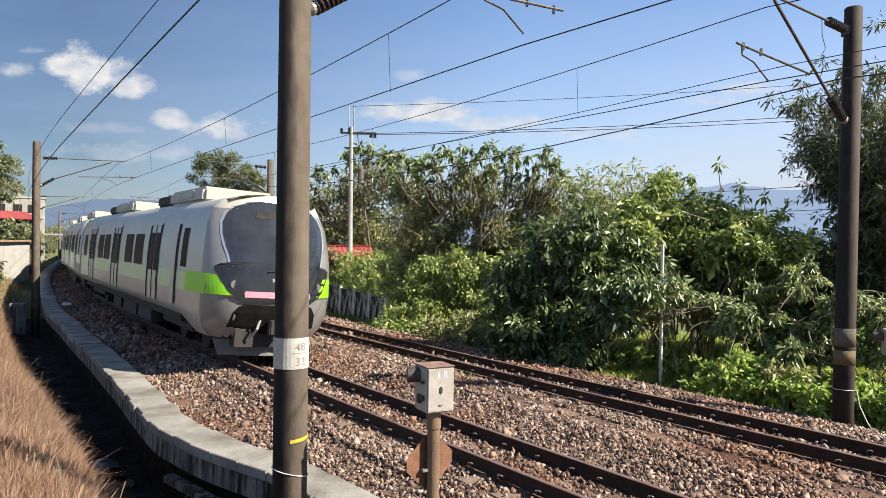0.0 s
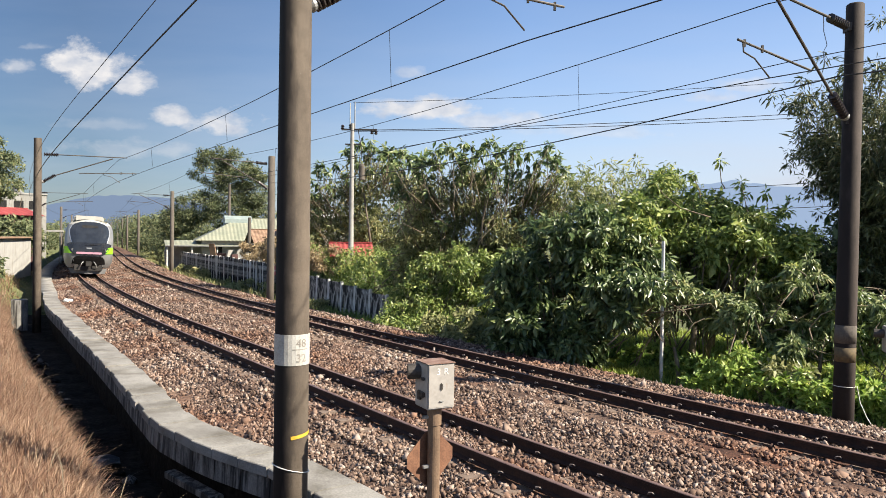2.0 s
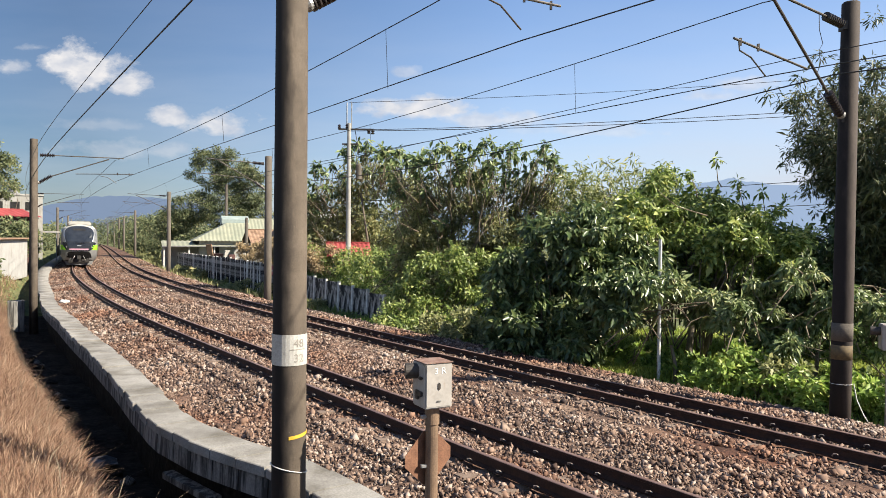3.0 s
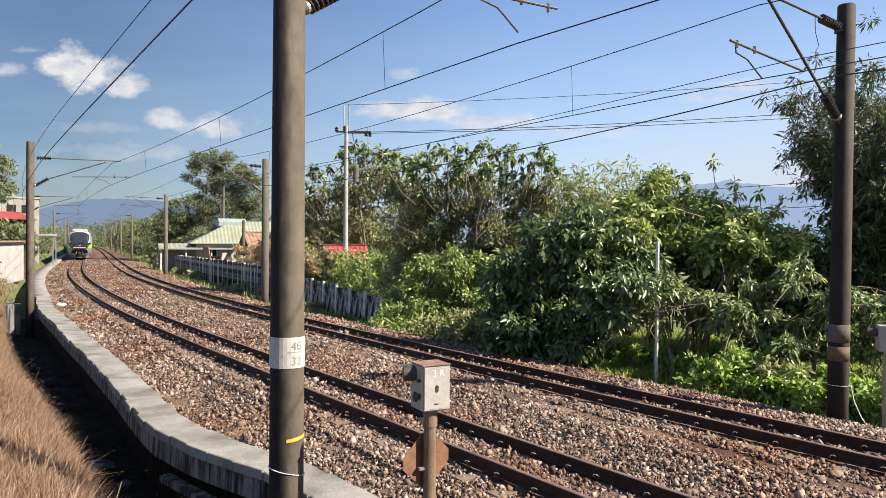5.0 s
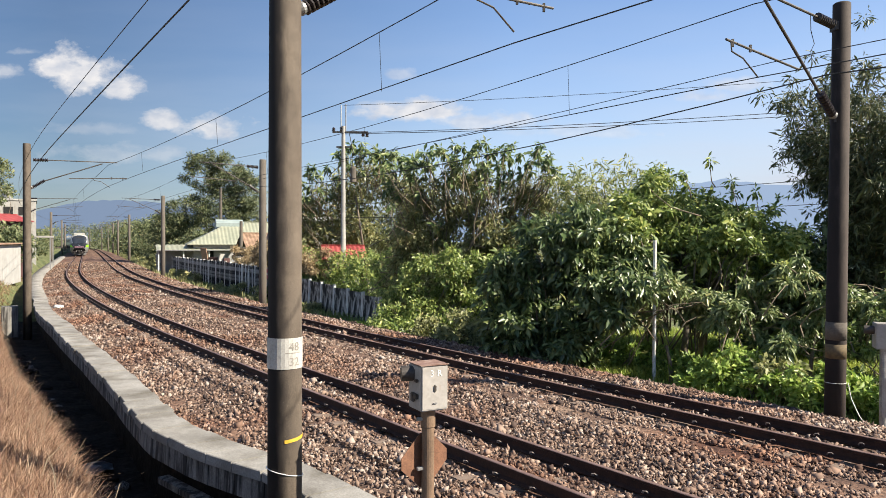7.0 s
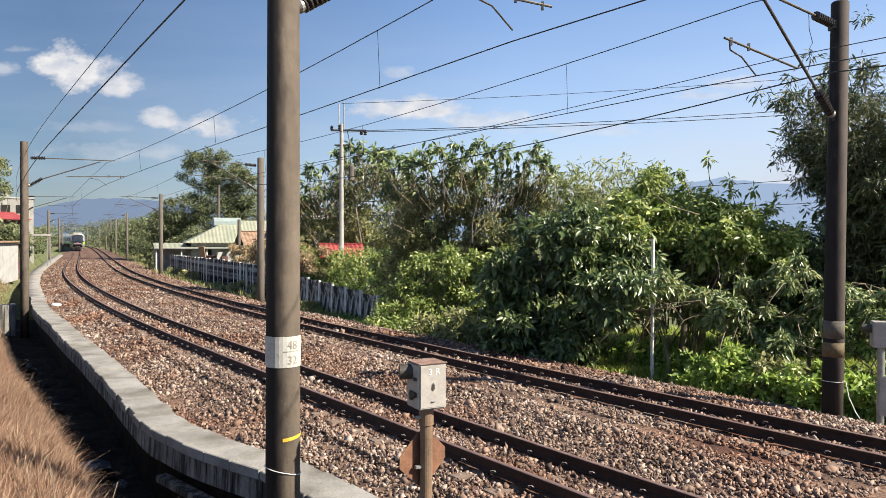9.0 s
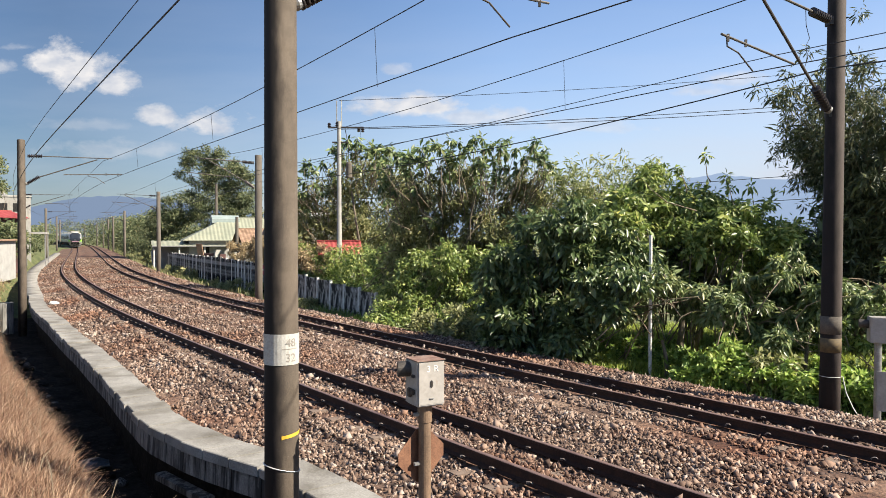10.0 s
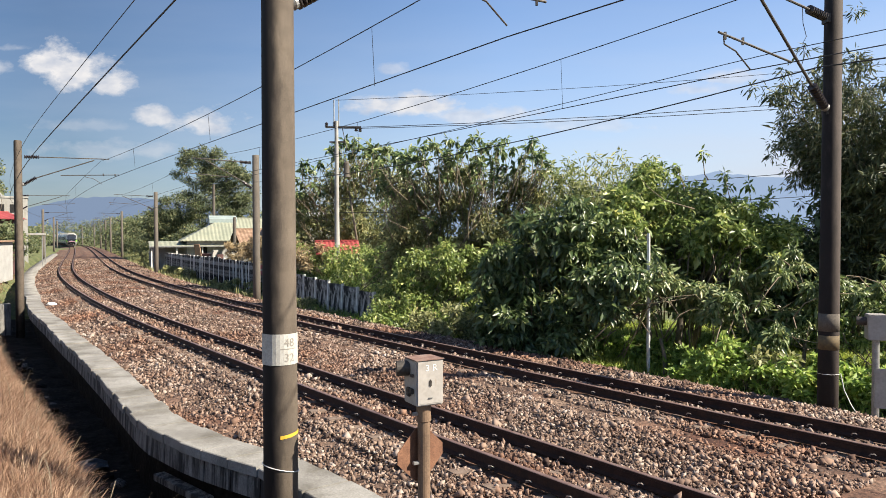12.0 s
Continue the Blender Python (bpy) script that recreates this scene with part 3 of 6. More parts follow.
def build_ballast():
    s_list = np.concatenate([np.arange(-25, 60, 0.3), np.arange(60, 160, 1.5), np.arange(160, 460, 5)])
    u_list = [lambda s: kerb_front(s) + 0.25] + list(np.arange(-2.0, 8.61, 0.3))
    bed = strip("track_bed", s_list, u_list, bed_height, M_ballast, 0.012)
    tagged(bed, "rust-stained crushed stone ballast under two tracks", "ballast", kind="structure")
    rng = np.random.default_rng(11)
    spots = []
    for s0, s1, per, size in ((-1.5, 5, 720, 0.0225), (5, 13, 430, 0.025), (13, 26, 170, 0.029), (26, 48, 70, 0.031), (48, 95, 24, 0.037)):
        n = int((s1 - s0) * 11.0 * per)
        s = rng.uniform(s0, s1, n)
        u = rng.uniform(-3.0, 8.0, n)
        front = np.interp(s, [-6, 0, 3.5, 5, 6.5, 10.5, 15, 48, 95], [-2.3, -2.45, -2.56, -3.0, -3.2, -2.98, -2.82, -2.8, -2.6]) + 0.6
        near_rail = np.minimum.reduce([np.abs(u - c) for c in (-0.533, 0.533, 3.467, 4.533)])
        keep = (u > front) & (near_rail > 0.12)
        spots.append(np.column_stack([s[keep], u[keep], rng.lognormal(0, 0.3, keep.sum()) * size]))
    d = np.concatenate(spots)
    n = len(d)
    x = np.interp(d[:, 0], LINE_S, LINE_X)
    y = np.interp(d[:, 0], LINE_S, LINE_Y)
    h = np.interp(d[:, 0], LINE_S, LINE_H)
    x, y = x + d[:, 1] * np.cos(h), y + d[:, 1] * np.sin(h)
    us = np.linspace(-4, 8.6, 400)
    zt = np.array([bed_height(q, 0) for q in us])
    z = np.interp(d[:, 1], us, zt) + d[:, 2] * rng.uniform(0.0, 0.75, n)
    base = np.array([(1, 0, 0), (-1, 0, 0), (0, 1, 0), (0, -1, 0), (0, 0, 1), (0, 0, -1)], float)
    tris = np.array([(0, 2, 4), (2, 1, 4), (1, 3, 4), (3, 0, 4), (2, 0, 5), (1, 2, 5), (3, 1, 5), (0, 3, 5)])
    v = base[None] * (d[:, 2][:, None] * rng.uniform(0.45, 1.55, (n, 3)))[:, None, :] + rng.normal(0, 0.34, (n, 6, 3)) * d[:, 2][:, None, None]
    a, b, c = rng.uniform(0, 6.283, (3, n))
    ca, sa, cb, sb, cc, sc = np.cos(a), np.sin(a), np.cos(b), np.sin(b), np.cos(c), np.sin(c)
    R = np.stack([np.stack([ca * cb, ca * sb * sc - sa * cc, ca * sb * cc + sa * sc], 1), np.stack([sa * cb, sa * sb * sc + ca * cc, sa * sb * cc - ca * sc], 1), np.stack([-sb, cb * sc, cb * cc], 1)], 1)
    v = np.einsum("nij,nkj->nki", R, v) + np.column_stack([x, y, z])[:, None, :]
    soup("ballast_stones", v.reshape(-1, 3), (tris[None] + (np.arange(n) * 6)[:, None, None]).reshape(-1, 3), M_stone,
         "loose brown and grey crushed stones between the rails", "ballast")


def soup(name, verts, tris, mat, label="", category="", parent=None, kind="stuff", smooth=False):
    """One mesh from numpy arrays of corners and triangles (or quads)."""
    me = bpy.data.meshes.new(name)
    k = tris.shape[1]
    me.vertices.add(len(verts))
    me.vertices.foreach_set("co", np.ascontiguousarray(verts, np.float32).ravel())
    me.loops.add(len(tris) * k)
    me.loops.foreach_set("vertex_index", np.ascontiguousarray(tris, np.int32).ravel())
    me.polygons.add(len(tris))
    me.polygons.foreach_set("loop_start", np.arange(0, len(tris) * k, k, dtype=np.int32))
    me.polygons.foreach_set("loop_total", np.full(len(tris), k, dtype=np.int32))
    if smooth:
        me.polygons.foreach_set("use_smooth", np.ones(len(tris), dtype=bool))
    me.update(calc_edges=True)
    me.materials.append(mat)
    ob = new(name, me)
    if parent:
        ob.parent = parent
    if category:
        tagged(ob, label, category, kind=kind)
    elif kind == "stuff" and parent:
        ob["kind"] = "stuff"
    return ob


def rail_mesh(name, u, high, mat_foot, parent):
    """Flat-bottomed rail swept along the track, with its head as a part."""
    s_list = np.concatenate([np.arange(-25, 90, 1.0), np.arange(90, 460, 4.0)])
    web = [(-0.063, -0.153), (-0.063, -0.138), (-0.012, -0.115), (-0.010, -0.045), (-0.033, -0.034), (-0.033, -0.006),
           (0.033, -0.006), (0.033, -0.034), (0.010, -0.045), (0.012, -0.115), (0.063, -0.138), (0.063, -0.153)]
    cap = [(-0.033, -0.006), (-0.026, 0.0), (0.026, 0.0), (0.033, -0.006)]
    made = []
    for nm, prof, mat in ((name, web, mat_foot), ("running_surface", cap, M_head)):
        verts, faces, n = [], [], len(prof)
        for s in s_list:
            lift = cant(s) if high else 0.0
            for du, dz in prof:
                verts.append(tuple(along(s, u + du, dz + lift + (0.001 if nm != name else 0))))
        for j in range(len(s_list) - 1):
            for i in range(n - 1):
                faces.append((j * n + i, j * n + i + 1, (j + 1) * n + i + 1, (j + 1) * n + i))
        made.append(raw(nm, verts, faces, mat, parent if not made else made[0]))
    return made[0]


def build_tracks():
    for c, what in ((0.0, "near the ditch"), (TRACK_GAP, "beside the thicket")):
        track = thing("railway_track", "rusty rails on half-buried concrete sleepers " + what, "railway track", group="tracks", kind="structure")
        rail_mesh("rail", c - 0.533, True, M_rail, track)
        rail_mesh("rail", c + 0.533, False, M_rail, track)
        # sleepers, nearly flush with the stones
        bm = boxed(-1.0, 1.0, -0.11, 0.11, -0.3, -0.184, 0.015)
        me = None
        for s in np.arange(-12, 70, 0.62):
            if me is None:
                ob = part("sleeper", bm, M_sleeper, track)
                me = ob.data
            else:
                ob = new("sleeper", me)
                ob.parent = track
            tilt = math.atan2(cant(s), 1.067)
            ob.matrix_basis = Matrix.Translation(along(s, c, cant(s) / 2 - 0.005)) @ Matrix.Rotation(heading(s), 4, "Z") @ Matrix.Rotation(tilt, 4, "Y")
        # spring clips, two at each sleeper on both sides of each rail
        rng = random.Random(5)
        clip = tube([(0.0, -0.05, 0), (0.05, -0.04, 0.02), (0.075, -0.01, 0.05), (0.06, 0.02, 0.055), (0.025, 0.03, 0.03)], 0.008, 5)
        tmp = bpy.data.meshes.new("clip")
        clip.to_mesh(tmp)
        clip.free()
        cv = np.array([v.co[:] for v in tmp.vertices])
        cf = [tuple(p.vertices) for p in tmp.polygons]
        bpy.data.meshes.remove(tmp)
        verts, faces = [], []
        for s in np.arange(-8, 40, 0.62):
            for r, hi in ((-0.533, True), (0.533, False)):
                for side in (-1, 1):
                    q = Matrix.Translation(along(s + rng.uniform(-0.09, 0.09), c + r + side * 0.055, -0.128 + (cant(s) if hi else 0))) @ Matrix.Rotation(heading(s) + (0 if side > 0 else math.pi), 4, "Z")
                    o = len(verts)
                    verts += [tuple(q @ Vector(p)) for p in cv]
                    faces += [tuple(o + i for i in f) for f in cf]
        ob = raw("rail_clips", verts, faces, M_clip, track)
        ob["kind"] = "stuff"


def bmesh_lump(r, seed):
    """A small crumpled lump."""
    q = random.Random(seed)
    bm = bmesh.new()
    bmesh.ops.create_icosphere(bm, subdivisions=2, radius=r)
    for v in bm.verts:
        k = q.uniform(0.7, 1.25)
        v.co = Vector((v.co.x * k * 1.3, v.co.y * k, v.co.z * k * 0.5))
    return bm


def build_kerb():
    kerb = thing("drain_kerb", "grey concrete kerb of short slabs along the ditch", "kerb", kind="structure")
    s = -14.4
    rng = random.Random(2)
    while s < 35.0:
        step = 0.56 if s < 20 else 0.8
        g = 0.011
        bm = bmesh.new()
        low, high = [], []
        drop = rng.uniform(-0.016, 0.016)
        out = rng.uniform(-0.026, 0.026)
        for q, w in ((s + g, 0), (s + step - g, 0)):
            f = kerb_front(q) + out
            for u, z in ((f - 0.04, -0.32), (f - 0.04, -0.205 + drop), (f - 0.028, -0.195 + drop), (f + 0.56, -0.2 + drop), (f + 0.57, -0.34)):
                (low if q == s + g else high).append(bm.verts.new(along(q, u, z)))
        for k in range(5):
            bm.faces.new((low[k], low[(k + 1) % 5], high[(k + 1) % 5], high[k]))
        bm.faces.new(list(reversed(low)))
        bm.faces.new(high)
        bmesh.ops.recalc_face_normals(bm, faces=bm.faces[:])
        part("slab", bm, M_kerb, kerb)
        s += step
    # wall under the slabs, in cast panels with a shallow groove between
    s = -14.4
    while s < 35.0:
        step = 0.56 if s < 20 else 0.8
        bm = bmesh.new()
        rows = []
        for q in (s + 0.012, s + step - 0.012):
            f = kerb_front(q)
            rows.append([bm.verts.new(along(q, u, z)) for u, z in ((f - 0.005, -0.322), (f - 0.02, -0.62), (f + 0.3, -0.62), (f + 0.3, -0.322))])
        for k in range(4):
            bm.faces.new((rows[0][k], rows[0][(k + 1) % 4], rows[1][(k + 1) % 4], rows[1][k]))
        bm.faces.new(list(reversed(rows[0])))
        bm.faces.new(rows[1])
        bmesh.ops.recalc_face_normals(bm, faces=bm.faces[:])
        part("panel", bm, M_ditch, kerb)
        s += step
    # near-black sheet behind the panels paints the shade under the slabs
    strip("ditch_wall", np.arange(-14, 36, 0.5), [lambda s: kerb_front(s) + 0.25, lambda s: kerb_front(s) + 0.251], lambda u, s: -0.33 if abs(u - kerb_front(s) - 0.25) < 0.0005 else -1.8, M_shademud)
    tagged(bpy.data.objects["ditch_wall"], "near-black recessed side of the drain, its shade painted in", "drain wall", kind="structure")
    bed = strip("ditch_bed", np.arange(-25, 37, 0.4), [lambda s: kerb_front(s) + 0.24, -3.4, -3.7, -3.95, -4.2, -4.45, -4.75, -5.0], lambda u, s: float(np.interp(u, [-5.0, -4.75, -4.45, -4.2, -3.95, -3.7, -2.4], [-0.16, -0.26, -0.5, -0.9, -1.25, -1.46, -1.52])), M_shademud, 0.05)
    tagged(bed, "wet mud and litter in the drain, its shade painted black", "drain bed", kind="structure")
    rr = random.Random(14)
    for k in range(170):
        bm = bmesh.new()
        bmesh.ops.create_icosphere(bm, subdivisions=1, radius=1.0)
        for v in bm.verts:
            v.co = Vector((v.co.x * rr.uniform(0.6, 1.3), v.co.y * rr.uniform(0.6, 1.2), v.co.z * rr.uniform(0.4, 0.9)))
        r = rr.uniform(0.05, 0.16)
        q = along(rr.uniform(1.0, 24), rr.uniform(-4.6, -3.3), -1.46)
        ob = part("rubble_stone", bm, M_shademud if k % 3 else M_ditch, m=Matrix.Translation(q) @ Matrix.Rotation(rr.uniform(0, 6), 4, "Z") @ Matrix.Diagonal((r, r * 0.8, r, 1)))
        tagged(ob, "muddy broken concrete lump lying in the drain", "stone", group="rubble in the drain")
    sheet = bmesh.new()
    grid = [[sheet.verts.new((0.16 * i, 0.11 * j, rr.uniform(-0.05, 0.07))) for i in range(5)] for j in range(5)]
    for j in range(4):
        for i in range(4):
            sheet.faces.new((grid[j][i], grid[j][i + 1], grid[j + 1][i + 1], grid[j + 1][i]))
    back = bmesh.ops.extrude_face_region(sheet, geom=sheet.faces[:])
    for v in back["geom"]:
        if isinstance(v, bmesh.types.BMVert):
            v.co.z -= 0.012
    bmesh.ops.recalc_face_normals(sheet, faces=sheet.faces[:])
    ob = part("litter_sheet", sheet, M_tarp, m=Matrix.Translation(along(8.6, -3.95, -1.36)) @ Matrix.Rotation(0.5, 4, "Z"))
    tagged(ob, "crumpled grey-blue plastic sheet lying in the drain", "litter")
    # lower ledge in the ditch beneath the near end
    ledge = part("drain_ledge", boxed(-0.75, 0.75, -0.09, 0.09, -0.05, 0.05, 0.01), M_ditch, m=Matrix.Translation((-3.66, 10.1, -0.9)) @ Matrix.Rotation(radians(-44), 4, "Z"))
    tagged(ledge, "narrow broken concrete ledge inside the drain", "ledge", kind="structure")
    # block beside the second pole
    blk = part("concrete_block", boxed(-0.32, 0.3, -0.3, 0.3, -1.8, -0.12, 0.02), M_ditch, m=Matrix.Translation(along(29.9, -3.75, 0)) @ Matrix.Rotation(heading(30), 4, "Z"))
    tagged(blk, "square grey concrete block at the foot of a pole", "concrete block")
    bag = part("litter_bag", bmesh_lump(0.16, 5), M_paint, m=Matrix.Translation(along(29.6, -1.95, -0.2)))
    tagged(bag, "crumpled white plastic bag lying on the ballast", "litter")
    # walkway that goes on beyond
    ob = strip("pavement", np.arange(34.9, 130, 2.0), [-2.9, -2.88, -2.1, -2.08], lambda u, s: float(np.interp(s, [35, 60], [-0.2, -0.05])) if -2.89 < u < -2.09 else -0.5, M_kerb)
    tagged(ob, "narrow concrete walkway beside the track", "pavement", kind="structure")


# ---- poles and wires ----
def insulator_into(bm, p0, p1, r=0.055, discs=9):
    a, b = Vector(p0), Vector(p1)
    d = b - a
    pts, rad = [], []
    for i in range(discs):
        for f, k in ((0.1, 0.45), (0.35, 1.0), (0.65, 1.0), (0.9, 0.45)):
            pts.append(a + d * ((i + f) / discs))
            rad.append(r * k)
    tube_into(bm, pts, rad, 10)


def insulator(p0, p1, r=0.055, discs=9):
    bm = bmesh.new()
    insulator_into(bm, p0, p1, r, discs)
    return bm


def catenary_pole(at, s, side, top, label, c_u, base=-0.5, r0=0.185, r1=0.165, detail=True, arm=True, lean=(0, 0), rise=(0.0, 0.0, 0.0)):
    """Concrete pole with a bracket that holds the wires over the track whose middle lies at c_u. side: -1 left of it, 1 right."""
    pole = thing("catenary_pole", label, "catenary pole", Matrix.Translation((at[0], at[1], 0)), group="catenary poles")
    sides = 28 if detail else 10
    ax, ay = lean
    shaft = lathe([(r0, base), (r0 * 0.995, 1.0), (r1, top - 0.02), (r1 * 0.85, top)], sides)
    for v in shaft.verts:
        k = v.co.z
        v.co.x += ax * k
        v.co.y += ay * k
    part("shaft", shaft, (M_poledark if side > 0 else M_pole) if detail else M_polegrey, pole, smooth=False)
    for f in pole.children[0].data.polygons:
        f.use_smooth = abs(f.normal.z) < 0.5
    if not arm:
        return pole
    h = heading(s)
    n = Vector((math.cos(h), math.sin(h), 0)) * (-side)   # from pole to track
    reach = abs((Vector((at[0], at[1], 0)) - along(s, c_u)).dot(n))
    P = lambda d, z: n * d + Vector((0, 0, z))
    # top tube, stay and registration arm
    t, g, b = 6.22 + rise[0], rise[1], 5.02 + rise[2]
    part("top_insulator", insulator(P(0.22, t), P(0.78, t + 0.02), 0.08), M_insul, pole)
    part("top_tube", tube([P(0.7, t + 0.02), P(reach + 0.35, t + 0.08)], 0.021, 8), M_darksteel, pole)
    part("stay_insulator", insulator(P(0.2, b), P(0.66, b + 0.31), 0.08), M_insul, pole)
    if detail:
        part("stay_clamp", tube([P(0.13, b - 0.03), P(0.17, b - 0.005), P(0.23, b + 0.02)], [0.05, 0.075, 0.06], 14), M_steel, pole)
    part("stay_tube", tube([P(0.6, b + 0.27), P(reach - 0.25, t)], 0.024, 8), M_darksteel, pole)
    part("registration_tube", tube([P(reach * 0.5, 5.5 + g), P(reach + 0.75, 5.62 + g)], 0.018, 8), M_darksteel, pole)
    part("steady_arm", tube([P(reach + 0.62, 5.6 + g), P(reach + 0.6, 5.47 + g), P(reach + 0.3, 5.42 + g), P(reach - 0.12, 5.2 + g)] if side > 0 else
                            [P(reach - 0.62, 5.56 + g), P(reach - 0.6, 5.47 + g), P(reach - 0.3, 5.42 + g), P(reach + 0.05, 5.18 + g)], 0.012, 6), M_darksteel, pole)
    part("bracket", boxed(-0.1, 0.1, -0.1, 0.1, b - 0.12, b + 0.04), M_darksteel, pole)
    part("bracket", boxed(-0.1, 0.1, -0.1, 0.1, t - 0.07, t + 0.07), M_darksteel, pole)
    if detail:
        for d in (0.62, 1.1):
            part("clamp", boxed(-0.016, 0.016, -0.016, 0.016, 5.54 + g, 5.65 + g), M_darksteel, pole, m=Matrix.Translation(P(reach - d + 1.2, 0)))
    return pole


def wire(name, pts, r, label, droppers=(), group="overhead wires"):
    ob = part(name, tube(pts, r, 5), M_wire)
    tagged(ob, label, "overhead wire", group=group)
    for a, b in droppers:
        part("dropper", tube([a, b], 0.005, 4), M_wire, ob)
    return ob


def span(u, stations, sag=0.0, n=12, wander=0.0):
    """Points of a wire over supports [(s, height, sideways), ...]."""
    pts = []
    for (s0, z0, d0), (s1, z1, d1) in zip(stations[:-1], stations[1:]):
        for k in range(n):
            f = k / n
            pts.append(along(s0 + (s1 - s0) * f, u + d0 + (d1 - d0) * f, z0 + (z1 - z0) * f - sag * 4 * f * (1 - f)))
    s1, z1, d1 = stations[-1]
    pts.append(along(s1, u + d1, z1))
    return pts


LEFT_POLES = [(1.8, -3.05), (29.2, -3.14), (64.0, -3.5), (111.0, -3.45), (158, -3.3), (192, -3.3), (240, -3.3)]
RIGHT_POLES = [(0.8, 6.6), (28.0, 6.6), (60.5, 6.95), (112.5, 6.95), (150, 6.8), (175, 6.8), (205, 6.8), (240, 6.8), (280, 6.8)]


def build_poles():
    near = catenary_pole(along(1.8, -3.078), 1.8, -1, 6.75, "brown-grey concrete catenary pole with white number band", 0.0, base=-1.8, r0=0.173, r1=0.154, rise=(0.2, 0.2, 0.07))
    x, y = near.location.x, near.location.y
    for nm, z0, z1, mat, grow in (("number_band", 1.42, 1.73, M_white, 0.0025), ("yellow_stripe", 0.68, 0.715, M_yellow, 0.003)):
        bm = bmesh.new()
        a0, a1 = (radians(-180), radians(180)) if nm == "number_band" else (radians(-78), radians(12))
        n = 28
        for i in range(n):
            q = [a0 + (a1 - a0) * (i + k) / n for k in (0, 1)]
            skew = 0.03 if nm == "yellow_stripe" else 0
            vs = [bm.verts.new(((0.1745 + grow) * math.cos(a), (0.1745 + grow) * math.sin(a), z + skew * (a - a0) / (a1 - a0))) for a, z in ((q[0], z0), (q[1], z0), (q[1], z1), (q[0], z1))]
            bm.faces.new(vs)
        part(nm, bm, mat, near, smooth=True)
    # numbers, bent round the shaft towards the platform side
    for text, z in (("48", 1.605), ("32", 1.455)):
        cu = bpy.data.curves.new("number", "FONT")
        cu.body, cu.size, cu.align_x, cu.resolution_u = text, 0.118, "CENTER", 3
        tmp = bpy.data.objects.new("number", cu)
        me = bpy.data.meshes.new_from_object(tmp)
        bpy.data.objects.remove(tmp)
        bm = bmesh.new()
        bm.from_mesh(me)
        bmesh.ops.subdivide_edges(bm, edges=bm.edges[:], cuts=2)
        mid = radians(-46)
        for v in bm.verts:
            a = mid + v.co.x / 0.18
            v.co = Vector((0.1795 * math.cos(a), 0.1795 * math.sin(a), z + v.co.y))
        part("number", bm, M_mark, near, "stencilled number " + text)
    line = bmesh.new()
    for i in range(8):
        a, b = radians(-76 + 7 * i), radians(-76 + 7 * (i + 1))
        line.faces.new([line.verts.new((0.1795 * math.cos(q), 0.1795 * math.sin(q), z)) for q, z in ((a, 1.578), (b, 1.578), (b, 1.585), (a, 1.585))])
    part("number_rule", line, M_mark, near)
    part("tie_wire", tube([(0.181 * math.cos(radians(a)), 0.181 * math.sin(radians(a)), 0.36 - 0.05 * math.sin(radians(a * 1.0 + 60))) for a in range(-180, 181, 15)], 0.005, 5), M_paint, near)
    catenary_pole(along(29.2, -3.14), 29.2, -1, 6.75, "brown concrete catenary pole beside a concrete block", 0.0, base=-1.8, r0=0.165, r1=0.15, rise=(-0.14, -0.14, -0.1))
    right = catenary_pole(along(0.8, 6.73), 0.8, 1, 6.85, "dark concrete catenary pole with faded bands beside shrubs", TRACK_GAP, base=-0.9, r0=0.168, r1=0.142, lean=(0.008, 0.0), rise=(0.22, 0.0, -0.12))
    for nm, z0, z1, mat in (("grey_band", 1.02, 1.33, M_polegrey), ("faded_band", 0.7, 0.95, M_dimyellow)):
        bm = lathe([(0.1695, z0), (0.169, z1)], 28)
        for v in bm.verts:
            v.co.x += 0.008 * v.co.z
        part(nm, bm, mat, right, smooth=True)
    part("tie_wire", tube([(0.175 * math.cos(radians(a)), 0.175 * math.sin(radians(a)), 0.28) for a in range(-180, 181, 15)], 0.004, 5), M_paint, right)
    hh = heading(0.8)
    jn = Vector((-math.cos(hh), -math.sin(hh), 0))
    part("jumper_wire", tube([jn * d + Vector((0, 0, z)) for d, z in ((1.0, 6.46), (0.98, 6.2), (0.86, 6.0), (0.98, 5.86), (0.92, 5.66), (1.02, 5.5))], 0.006, 5), M_wire, right)
    part("earth_cable", tube([(0.19, -0.06, 0.28), (0.24, -0.08, 0.0), (0.34, -0.12, -0.25), (0.5, -0.2, -0.55)], 0.008, 5), M_paint, right)
    for s, u in LEFT_POLES[2:]:
        catenary_pole(along(s, u), s, -1, 6.7, "slim concrete catenary pole by the walkway", 0.0, detail=False)
    for s, u in RIGHT_POLES[1:]:
        catenary_pole(along(s, u), s, 1, 6.6, "slim concrete catenary pole by the old wall", TRACK_GAP, detail=False, base=-1.2)


